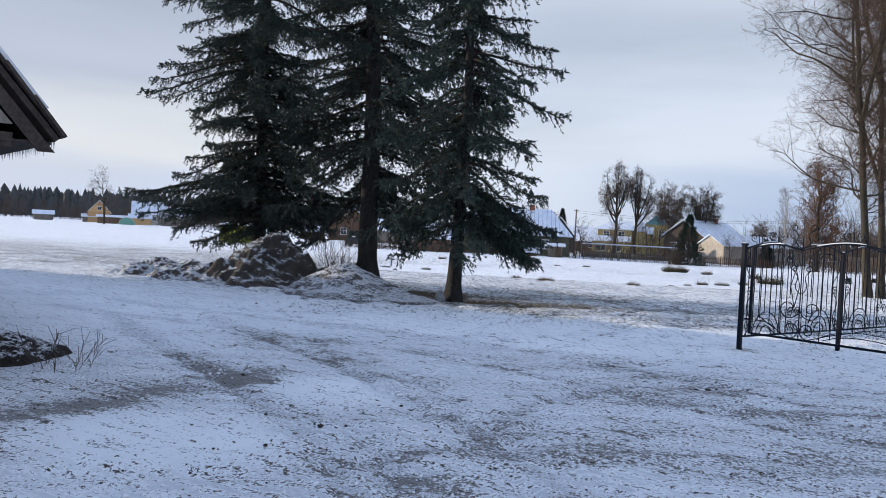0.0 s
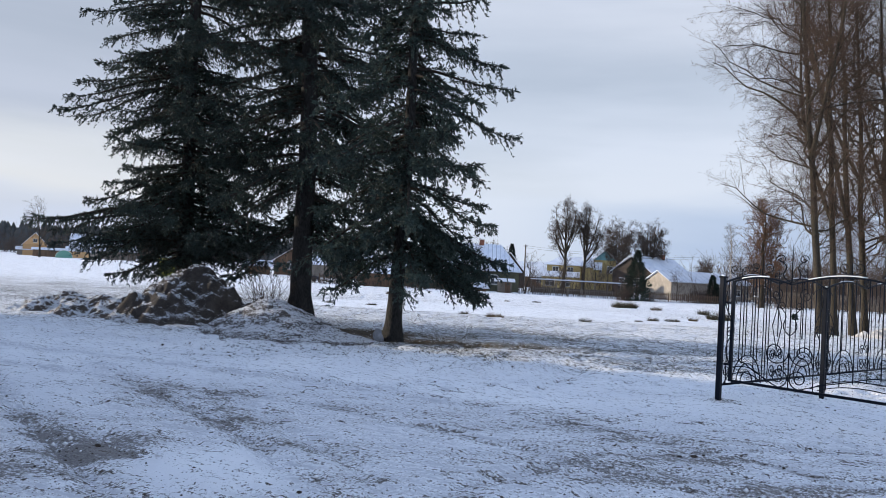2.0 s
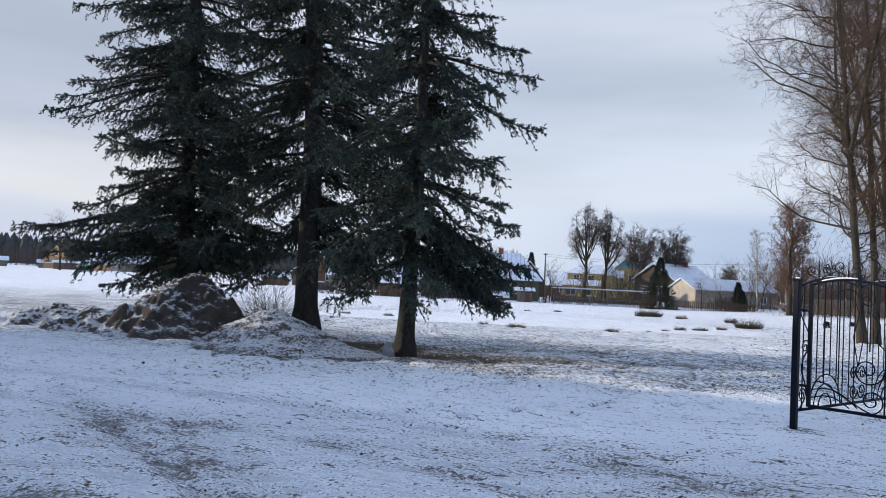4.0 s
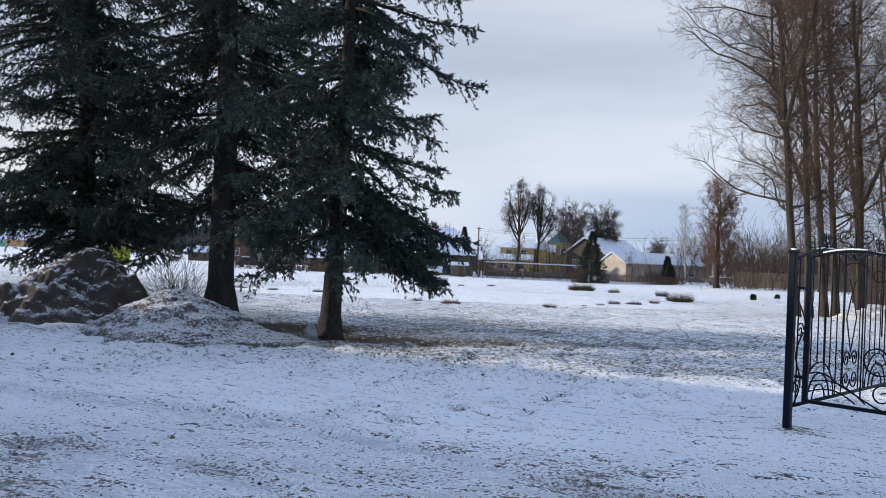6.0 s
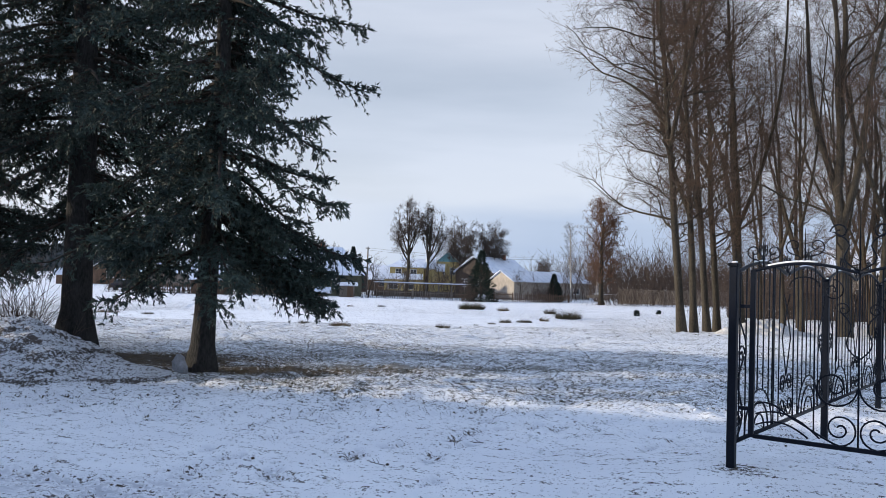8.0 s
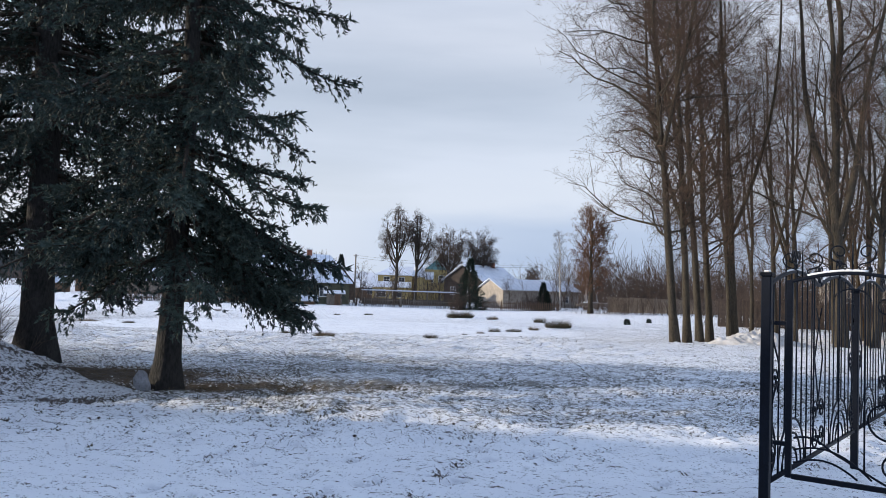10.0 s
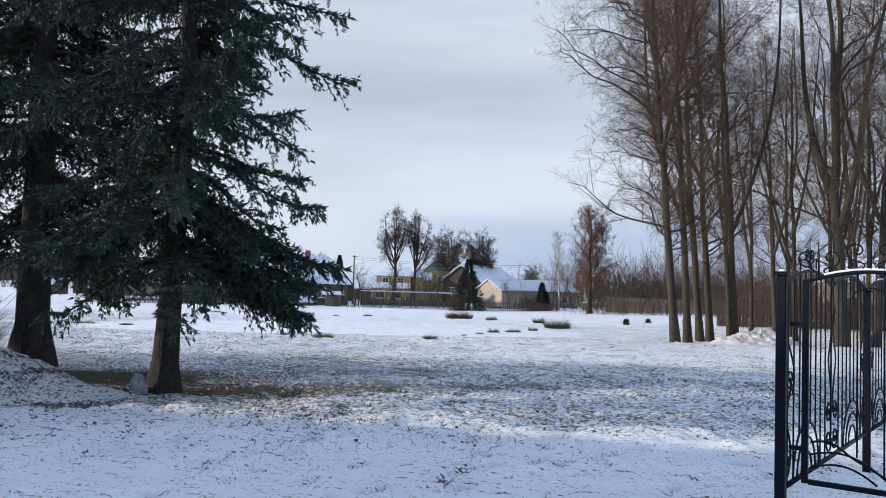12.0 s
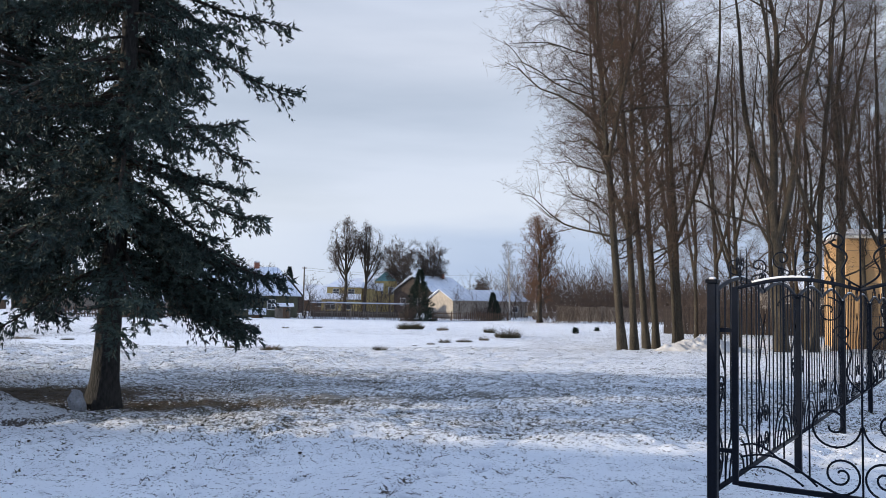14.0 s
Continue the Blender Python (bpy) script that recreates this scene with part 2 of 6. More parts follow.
OLD_SNOW = material("dirty_old_snow", (0.72, 0.71, 0.70), (0.36, 0.34, 0.32), 0.8, 3.0, 24, 0.8, depth=0.03)
ROOF_SNOW = material("snowy_metal_roof", (0.80, 0.82, 0.86), (0.52, 0.57, 0.66), 0.5, 0.7, 5, 0.2, stretch=(1, 1, 1))
ROOF_SEAM = material("roof_seam", (0.34, 0.38, 0.46), (0.24, 0.27, 0.33), 0.5)
PLANK_GREY = material("grey_planks", (0.25, 0.22, 0.19), (0.11, 0.095, 0.08), 0.9, 2.5, 26, 0.6, stretch=(1, 1, 0.15))
PLANK_GREEN = material("faded_green_planks", (0.15, 0.15, 0.10), (0.07, 0.07, 0.05), 0.85, 2, 20, 0.5, stretch=(1, 1, 0.2))
PLANK_BROWN = material("brown_planks", (0.19, 0.125, 0.085), (0.09, 0.06, 0.045), 0.88, 2, 20, 0.5, stretch=(1, 1, 0.2))
PLANK_DARK = material("tarred_planks", (0.085, 0.068, 0.058), (0.035, 0.028, 0.026), 0.85, 3, 28, 0.7, stretch=(0.3, 1, 1))
PLANK_RED = material("dull_red_planks", (0.15, 0.062, 0.05), (0.06, 0.028, 0.026), 0.85, 3, 28, 0.6)
YELLOW_WALL = material("yellow_plaster", (0.50, 0.40, 0.18), (0.36, 0.285, 0.13), 0.85, 1.5, 14, 0.3)
ORANGE_WALL = material("apricot_plaster", (0.60, 0.38, 0.19), (0.48, 0.30, 0.15), 0.85, 0.7, 9, 0.3)
WHITE_BRICK = material("whitewashed_brick", (0.42, 0.38, 0.33), (0.25, 0.22, 0.19), 0.9, 1.5, 14, 0.5)
WHITE_PAINT = material("white_paint", (0.78, 0.78, 0.76), (0.62, 0.62, 0.60), 0.6, 4, 40, 0.2)
CONCRETE = material("grey_concrete", (0.22, 0.19, 0.155), (0.14, 0.12, 0.10), 0.9, 1.2, 18, 0.5)
BRICK_RED = material("red_brick", (0.34, 0.14, 0.09), (0.20, 0.09, 0.065), 0.9, 6, 40, 0.5)
GLASS = glass_material("window_glass", (0.05, 0.06, 0.07))
CURTAIN = material("white_curtain", (0.70, 0.68, 0.62), (0.52, 0.50, 0.46), 0.9, 3, 20, 0.4, stretch=(6, 6, 0.3))
LIME_METAL = material("lime_sheet_metal", (0.36, 0.38, 0.05), (0.27, 0.29, 0.04), 0.5, 2, 20, 0.2)
GREEN_FILM = material("green_film", (0.22, 0.45, 0.36), (0.14, 0.32, 0.26), 0.4, 2, 15, 0.2)
CAR_PAINT = material("dark_car_paint", (0.05, 0.055, 0.07), (0.03, 0.03, 0.04), 0.3, 2, 30, 0.05)
RUBBER = material("rubber", (0.03, 0.03, 0.03), (0.02, 0.02, 0.02), 0.8)
ICE = material("ice", (0.55, 0.58, 0.62), (0.40, 0.43, 0.48), 0.2, 8, 60, 0.1, gloss=0.6)
BAG = material("white_plastic_bag", (0.30, 0.31, 0.34), (0.18, 0.19, 0.21), 0.45, 9, 40, 0.8, depth=0.02)
# conifer colour lifted towards grey, with the distance haze mixed in
FOREST = material("far_conifers", (0.095, 0.10, 0.098), (0.055, 0.062, 0.066), 0.95, 0.05, 0.4, 0.1)
BRUSHWOOD = material("brushwood", (0.105, 0.078, 0.064), (0.05, 0.038, 0.033), 0.9, 0.6, 8, 0.2)
TURQ = material("turquoise_sheet", (0.20, 0.42, 0.44), (0.14, 0.30, 0.33), 0.5)

# ---- mesh helpers ----


def mesh_from(name, verts, faces, mat, smooth=False):
    """verts (N, 3); faces: one (M, k) array or a list of such arrays."""
    me = bpy.data.meshes.new(name)
    verts = np.asarray(verts, dtype=np.float32)
    groups = [np.asarray(f, dtype=np.int32) for f in (faces if isinstance(faces, list) else [faces]) if len(f)]
    loops = np.concatenate([f.ravel() for f in groups])
    totals = np.concatenate([np.full(len(f), f.shape[1], dtype=np.int32) for f in groups])
    starts = np.concatenate([[0], np.cumsum(totals)[:-1]]).astype(np.int32)
    me.vertices.add(len(verts))
    me.vertices.foreach_set("co", verts.ravel())
    me.loops.add(len(loops))
    me.loops.foreach_set("vertex_index", loops)
    me.polygons.add(len(totals))
    me.polygons.foreach_set("loop_start", starts)
    me.polygons.foreach_set("loop_total", totals)
    if smooth:
        me.polygons.foreach_set("use_smooth", np.ones(len(totals), dtype=bool))
    me.update(calc_edges=True)
    me.validate()
    me.materials.append(mat)
    return me


def thing(name, place, label, category, group="", kind="", turn=0.0, tilt=(0.0, 0.0)):
    """An Empty at the base of a thing that has parts."""
    ob = new(name)
    ob.empty_display_size = 0.2
    ob.matrix_basis = pose(*place, tilt[0], tilt[1], turn)
    return tagged(ob, label, category, group, kind)


def put(name, me, parent=None, label=""):
    ob = new(name, me)
    if parent:
        ob.parent = parent
    if label:
        ob["label"] = label
    return ob


def part(name, bm, mat, parent, label="", bevel=0.0):
    if bevel:
        bmesh.ops.bevel(bm, geom=bm.edges[:], offset=bevel, segments=1, affect="EDGES")
    me = bpy.data.meshes.new(name)
    bmesh.ops.recalc_face_normals(bm, faces=bm.faces[:])
    bm.to_mesh(me)
    bm.free()
    me.materials.append(mat)
    return put(name, me, parent, label)


def box(x0, y0, z0, x1, y1, z1, bm=None):
    bm = bm or bmesh.new()
    v = [bm.verts.new(p) for p in ((x0, y0, z0), (x1, y0, z0), (x1, y1, z0), (x0, y1, z0), (x0, y0, z1), (x1, y0, z1), (x1, y1, z1), (x0, y1, z1))]
    for f in ((0, 3, 2, 1), (4, 5, 6, 7), (0, 1, 5, 4), (1, 2, 6, 5), (2, 3, 7, 6), (3, 0, 4, 7)):
        bm.faces.new([v[i] for i in f])
    return bm


def prism(outline, thick, axis="y", bm=None):
    """A flat outline of (a, z) pairs, given thickness along y or x; outline at 0, back at thick."""
    bm = bm or bmesh.new()
    lift = (lambda a, z, t: (a, t, z)) if axis == "y" else (lambda a, z, t: (t, a, z))
    f = [bm.verts.new(lift(a, z, 0)) for a, z in outline]
    k = [bm.verts.new(lift(a, z, thick)) for a, z in outline]
    bm.faces.new(f)
    bm.faces.new(k[::-1])
    for i in range(len(f)):
        j = (i + 1) % len(f)
        bm.faces.new((f[i], f[j], k[j], k[i]))
    return bm


def tubes(P, R, sides):
    """Tapered tubes along many polylines at once: P (B, n, 3), R (B, n)."""
    B, n, _ = P.shape
    T = np.gradient(P, axis=1)
    T /= np.linalg.norm(T, axis=2, keepdims=True) + 1e-9
    ref = np.where(np.abs(T[:, :, 2:3]) > 0.9, np.array([1.0, 0, 0]), np.array([0, 0, 1.0]))
    U = np.cross(T, ref)
    U /= np.linalg.norm(U, axis=2, keepdims=True) + 1e-9
    V = np.cross(T, U)
    a = np.arange(sides) * 2 * np.pi / sides + np.pi / 4
    ring = U[:, :, None] * np.cos(a)[None, None, :, None] + V[:, :, None] * np.sin(a)[None, None, :, None]
    verts = (P[:, :, None] + ring * R[:, :, None, None]).reshape(-1, 3)
    idx = np.arange(B * n * sides).reshape(B, n, sides)
    a0, a1 = idx[:, :-1], idx[:, 1:]
    quads = np.stack([a0, np.roll(a0, -1, 2), np.roll(a1, -1, 2), a1], axis=-1).reshape(-1, 4)
    return verts, quads


def rod(name, pts, r, mat, parent, sides=4, r1=None, label=""):
    """One bar or curve of iron along a polyline, with closed ends."""
    P = np.asarray(pts, dtype=float)[None]
    n = P.shape[1]
    R = np.linspace(r, r if r1 is None else r1, n)[None]
    v, q = tubes(P, R, sides)
    caps = np.array([list(range(sides))[::-1], list(range((n - 1) * sides, n * sides))])
    return put(name, mesh_from(name, v, [q, caps], mat), parent, label)


def merge(chunks):
    """Joins (verts, faces) pairs, sorted by face size."""
    vs, fs, off = [], {}, 0
    for v, f in chunks:
        vs.append(v)
        fs.setdefault(f.shape[1], []).append(f + off)
        off += len(v)
    return np.concatenate(vs), [np.concatenate(x) for x in fs.values()]


def lattice(ix, iy, seed):
    h = np.sin(ix * 127.1 + iy * 311.7 + seed * 74.7) * 43758.5453
    return h - np.floor(h)


def soft_noise(x, y, seed=0):
    """Smooth value noise in 0 to 1."""
    ix, iy = np.floor(x), np.floor(y)
    fx, fy = x - ix, y - iy
    fx, fy = fx * fx * (3 - 2 * fx), fy * fy * (3 - 2 * fy)
    a, b = lattice(ix, iy, seed), lattice(ix + 1, iy, seed)
    c, d = lattice(ix, iy + 1, seed), lattice(ix + 1, iy + 1, seed)
    return (a * (1 - fx) + b * fx) * (1 - fy) + (c * (1 - fx) + d * fx) * fy


def fractal(x, y, octaves=4, seed=0):
    total, amp, s = 0, 0.5, 0
    for i in range(octaves):
        total = total + amp * soft_noise(x * 2 ** i, y * 2 ** i, seed + i * 5)
        s += amp
        amp *= 0.5
    return total / s


def smooth(v, lo, hi):
    k = np.clip((v - lo) / (hi - lo), 0, 1)
    return k * k * (3 - 2 * k)


# ---- the ground ----
SLOPE_U = np.array([-5000, 13, 20, 30, 38, 44, 50, 60, 90, 400, 6000.0])
SLOPE_Z = np.array([0, 0, -0.10, -0.30, -0.56, -0.92, -1.25, -1.48, -1.68, -1.72, -1.7])


def level(x, y):
    """The lie of the land, without its small relief."""
    x, y = np.asarray(x, dtype=float), np.asarray(y, dtype=float)
    u = y + 0.12 * x
    z = (np.interp(u - 2.5, SLOPE_U, SLOPE_Z) + np.interp(u, SLOPE_U, SLOPE_Z) + np.interp(u + 2.5, SLOPE_U, SLOPE_Z)) / 3
    z = z + 0.65 * smooth(x, 30, 62) * smooth(y, 30, 80)
    return z + 0.12 * np.exp(-((x - 4.5) ** 2 + (y - 11.0) ** 2) / 1.6)


def line_gap(x, y, pts):
    """Distance from each point to a polyline."""
    best = np.full(x.shape, 1e9)
    for (ax, ay), (bx, by) in zip(pts[:-1], pts[1:]):
        dx, dy = bx - ax, by - ay
        k = np.clip(((x - ax) * dx + (y - ay) * dy) / (dx * dx + dy * dy), 0, 1)
        best = np.minimum(best, np.hypot(x - ax - k * dx, y - ay - k * dy))
    return best


# wheel tracks through the yard and one painted sunlit strip: points, half width, strength, rut depth
TRACKS_AND_SUN_STRIP = [
    (((-4.9, 11.6), (-3.2, 9.4), (-2.0, 8.0), (-1.0, 6.7), (0.1, 4.6)), 0.26, 0.75, 0.02),
    (((-5.5, 14.0), (-2.6, 11.5), (-1.6, 10.3), (-0.8, 8.9), (0.3, 6.4), (1.0, 4.5)), 0.40, 0.62, 0.02),
    (((5.6, 6.2), (4.0, 6.9), (3.2, 7.2), (2.8, 8.5), (2.1, 10.5), (0.6, 11.7), (-1.2, 12.3), (-5.0, 14.6)), 0.55, 0.6, 0.015),
    (((6.0, 7.4), (4.0, 7.6), (2.4, 7.8), (1.0, 7.3), (0.4, 6.2)), 0.5, 0.5, 0.012),
    (((6.5, 4.8), (3.5, 5.4), (1.4, 5.9), (-0.3, 5.5), (-2.5, 5.0)), 0.55, 0.45, 0.012),
    # no track: gravel tone standing in for sunlight beside the barn
    (((-4.2, 5.2), (-3.2, 5.9), (-2.5, 7.2), (-2.0, 8.1)), 0.42, 0.85, 0.0),
    (((-2.4, 10.2), (-1.7, 10.2), (-1.1, 11.7), (0.6, 10.9)), 0.35, 0.5, 0.01),
]


# single wheel ruts, in pairs
RUTS = [
    ((-5.2, 12.4), (-3.4, 9.6), (-2.1, 7.8), (-1.1, 6.2), (-0.2, 4.0)),
    ((-3.8, 12.9), (-2.0, 10.2), (-0.8, 8.4), (0.2, 6.6), (1.1, 4.3)),
    ((-6.0, 14.6), (-2.8, 13.0), (0.2, 11.6), (2.4, 9.6), (4.0, 7.9), (6.5, 6.4)),
    ((-6.5, 13.2), (-3.2, 11.6), (-0.4, 10.3), (1.6, 8.5), (3.2, 6.8), (5.6, 5.2)),
    ((-0.6, 5.2), (0.3, 6.0), (0.9, 7.4), (2.2, 8.6), (4.6, 9.0), (7.0, 8.6)),
]


def build_ground():
    def axis(lo, hi, step, out_lo, out_hi, grow):
        a = list(np.arange(lo, hi + 1e-6, step))
        s = step
        while a[-1] < out_hi:
            s = s * (grow if s < 0.5 else 1.09)
            a.append(a[-1] + s)
        s = step
        while a[0] > out_lo:
            s = s * (grow if s < 0.5 else 1.09)
            a.insert(0, a[0] - s)
        return np.array(a)

    xs = axis(-6.0, 12.0, 0.085, -3500, 3500, 1.03)
    ys = axis(3.8, 27.0, 0.085, -3500, 3500, 1.022)
    X, Y = np.meshgrid(xs, ys)
    near = 1 - smooth(np.hypot(X - 1, Y - 10), 30, 120)
    z = level(X, Y)
    pond = np.clip(1 - np.hypot((X - 9) / 17, (Y - 58) / 13), 0, 1)
    rough = near * (1 - smooth(pond, 0.0, 0.25))
    close = 1 - smooth(np.hypot(X - 1, Y - 10), 9, 18)
    z = z + rough * 0.05 * (fractal(X * 0.8, Y * 0.8, 3, 3) - 0.5) + rough * close * 0.03 * (fractal(X * 4, Y * 4, 4, 9) - 0.5)
    # frozen hummocks of the lawn and churned lumps of the yard
    hum = 0.65 * fractal(X * 2.3, Y * 2.3, 3, 71) + 0.35 * fractal(X * 6.5, Y * 6.5, 2, 74)
    lawn = smooth(Y + 0.33 * X, 12.0, 16.5) * rough
    z = z + lawn * (0.15 + 0.10 * smooth(Y, 24, 34)) * (hum - 0.5) + rough * (1 - lawn) * 0.035 * (fractal(X * 5.5, Y * 5.5, 3, 78) - 0.5)
    gravel = np.zeros_like(X)
    for pts, half, strength, deep in TRACKS_AND_SUN_STRIP:
        wob = 0.22 * (fractal(X * 1.3, Y * 1.3, 2, 21) - 0.5)
        d = np.abs(line_gap(X, Y, pts) + wob)
        band = np.exp(-(d / half) ** 2)
        gravel = np.maximum(gravel, 0.85 * strength * band * (-0.32 + 1.75 * fractal(X * 1.5, Y * 5.5, 4, 14)))
        for off in (-0.6, 0.6):
            rut = np.exp(-((d - abs(off) * half) / 0.09) ** 2)
            z = z - deep * rut * near
    yard = smooth(Y, 3, 5) * (1 - smooth(Y + 0.3 * X, 10.0, 12.2))
    gravel = gravel + 0.06 * yard + 0.31 * yard * smooth(fractal(X * 1.0, Y * 4.6, 4, 31), 0.34, 0.68)
    clean = np.exp(-(((X + 0.95) / 0.75) ** 2 + ((Y - 7.6) / 0.75) ** 2) ** 2)
    clean = np.maximum(clean, np.exp(-(((X + 2.0) / 1.15) ** 2 + ((Y - 5.7) / 0.85) ** 2) ** 2))
    clean = np.maximum(clean, 0.85 * smooth(-X - 0.3 * (Y - 9), 1.9, 3.0) * smooth(Y, 8.8, 9.8))
    gravel = gravel * (1 - 0.9 * clean)
    z = z + 0.018 * clean * near
    # paired wheel ruts, pressed and smeared with gravel
    packed = 0.75 * yard * (1 - clean)
    for pts in RUTS:
        wob = 0.10 * (fractal(X * 0.7, Y * 0.7, 2, 61) - 0.5)
        d = line_gap(X, Y, pts) + wob
        groove, lip = np.exp(-(d / 0.10) ** 4), np.exp(-((d - 0.17) / 0.05) ** 2)
        z = z + near * (0.012 * lip - 0.022 * groove)
        gravel = gravel + 0.26 * groove * (0.3 + 1.2 * fractal(X * 2.2, Y * 2.2, 3, 66)) * (1 - 0.8 * clean)
        packed = np.maximum(packed, 0.9 * np.exp(-(d / 0.2) ** 4))
    packed = np.maximum(packed, 0.16 * smooth(Y + 0.25 * X, 13, 16) * near * (1 - smooth(pond, 0.0, 0.15)))
    # a sunlit warm strip by the barn, painted in gravel tone, and a churned spot beside it
    gravel = gravel + 0.42 * np.exp(-(((X + 3.0) / 0.55) ** 2 + ((Y - 6.4 - 0.9 * (X + 3.0)) / 0.5) ** 2)) + 0.55 * np.exp(-(((X + 2.0) / 0.3) ** 2 + ((Y - 8.1) / 0.4) ** 2))
    # the wheel marks thin out towards the lawn
    gravel = gravel * (1 - 0.75 * smooth(Y + 0.15 * X, 10.4, 11.8))
    # footprints in loose chains
    rng = np.random.RandomState(5)
    for x0, y0, head, count in ((0.35, 12.2, 30, 6), (-1.05, 12.55, 140, 4), (-1.5, 12.1, 85, 6), (1.6, 12.4, 60, 7), (2.2, 14.2, 200, 5), (-3.8, 9.2, 60, 10), (1.2, 13.6, 20, 16), (4.2, 12.4, 75, 16), (2.0, 11.6, 35, 14), (0.5, 15.0, -25, 14), (5.6, 13.2, 110, 16), (-4.4, 12.2, 15, 12), (3.2, 13.8, -12, 18), (6.4, 14.6, 160, 14), (5.0, 9.4, 140, 9)):
        h = radians(head)
        for i in range(count):
            side = 0.12 if i % 2 else -0.12
            px = x0 + math.sin(h) * 0.62 * i - math.cos(h) * side + rng.uniform(-0.05, 0.05)
            py = y0 + math.cos(h) * 0.62 * i + math.sin(h) * side + rng.uniform(-0.05, 0.05)
            h += rng.uniform(-0.1, 0.1)
            m = (np.abs(xs - px) < 0.4).nonzero()[0]
            n = (np.abs(ys - py) < 0.4).nonzero()[0]
            if len(m) < 4 or len(n) < 4:
                continue
            sl = np.ix_(n, m)
            dx, dy = X[sl] - px, Y[sl] - py
            lo, ac = dx * math.sin(h) + dy * math.cos(h), dx * math.cos(h) - dy * math.sin(h)
            r = np.sqrt((lo / 0.165) ** 2 + (ac / 0.085) ** 2)
            tread = 1 - smooth(r, 0.6, 1.15)
            packed[sl] = np.maximum(packed[sl], 0.95 * tread)
            gravel[sl] += 0.30 * tread
            z[sl] += -0.045 * tread + 0.010 * np.exp(-((r - 1.4) / 0.3) ** 2)
    # trampled hollows in the open snow
    z = z - close * 0.045 * smooth(fractal(X * 3.1, Y * 3.1, 3, 44), 0.5, 0.72) * smooth(Y + 0.3 * X, 11.5, 15)
    # turf that shows through the thin snow of the lawn under the trees
    u = Y + 0.33 * X
    # denser turf along the spruces' cast shadow, which puts some of that shade into colour
    band = smooth(u, 15.2, 18.0) * (1 - smooth(u, 25.0, 29.0)) * smooth(X, -3, 2) * (1 - 0.55 * smooth(X, 9, 16))
    turf = 0.15 * band + (0.40 + 0.05 * smooth(Y, 26, 36) + 0.14 * smooth(-X, 2, 10) * smooth(Y, 22, 28)) * smooth(u, 13.6, 18) * (1 - smooth(pond, 0.02, 0.15)) * (1 - smooth(Y, 60, 110))
    turf = turf * (0.65 + 0.7 * fractal(X * 0.6, Y * 0.9, 3, 52)) + lawn * 0.45 * (hum - 0.5) - (0.04 + 0.08 * smooth(X, 4, 10)) * lawn
    mould = 1.25 * np.exp(-(((X + 0.9) / 2.0) ** 2 + ((Y - 20.4) / 1.3) ** 2) ** 1.5) + 0.85 * np.exp(-(((X - 1.2) / 1.3) ** 2 + ((Y - 18.7) / 0.55) ** 2) ** 1.5)
    mould = mould + 0.6 * np.exp(-(((X + 5) / 3) ** 2 + ((Y - 25) / 2) ** 2) ** 2) + 0.42 * np.exp(-(((X - 4.36) ** 2 + (Y - 11.06) ** 2) / 0.03))
    turf = turf + 0.30 * np.exp(-(((X - 3.2) / 2.5) ** 2 + ((Y - 19.0) / 0.6) ** 2))
    verts = np.stack([X, Y, z], axis=-1).reshape(-1, 3)
    idx = np.arange(X.size).reshape(X.shape)
    quads = np.stack([idx[:-1, :-1], idx[:-1, 1:], idx[1:, 1:], idx[1:, :-1]], axis=-1).reshape(-1, 4)
    me = mesh_from("ground", verts, quads, SNOW_GROUND, smooth=True)
    for key, values in (("gravel", gravel), ("turf", turf), ("mould", mould), ("pond", smooth(pond, 0.02, 0.2)), ("packed", packed)):
        a = me.attributes.new(key, "FLOAT", "POINT")
        a.data.foreach_set("value", values.ravel().astype(np.float32))
    tagged(new("ground", me), "snow-covered yard and meadow with gravel wheel tracks and thin turf", "ground", kind="structure")


build_ground()

# ---- trees ----


def unit(v):
    return v / (np.linalg.norm(v, axis=-1, keepdims=True) + 1e-9)


def sprays(base, axis, length, rng, count=6, width=0.17, fan=0.62):
    """Spiky tufts of needles: slim triangles fanned round each axis."""
    n = len(base)
    a = unit(axis)
    ref = np.where(np.abs(a[:, 2:3]) > 0.8, np.array([1.0, 0, 0]), np.array([0, 0, 1.0]))
    u = unit(np.cross(a, ref))
    v = np.cross(a, u)
    verts = np.zeros((n, count, 3, 3))
    for k in range(count):
        th = 2 * np.pi * k / count + rng.uniform(-0.5, 0.5, n)
        side = u * np.cos(th)[:, None] + v * np.sin(th)[:, None]
        lean = fan * rng.uniform(0.25, 1.1, n)[:, None]
        d = unit(a + side * lean)
        w = np.cross(d, a + 0.3 * side)
        w = unit(w) * (length * width)[:, None] * 0.5
        start = base + a * (length * rng.uniform(-0.1, 0.55, n))[:, None]
        tip = start + d * (length * rng.uniform(0.6, 1.0, n))[:, None]
        verts[:, k, 0], verts[:, k, 1], verts[:, k, 2] = start - w, start + w, tip
    faces = np.arange(n * count * 3).reshape(-1, 3)
    return verts.reshape(-1, 3), faces


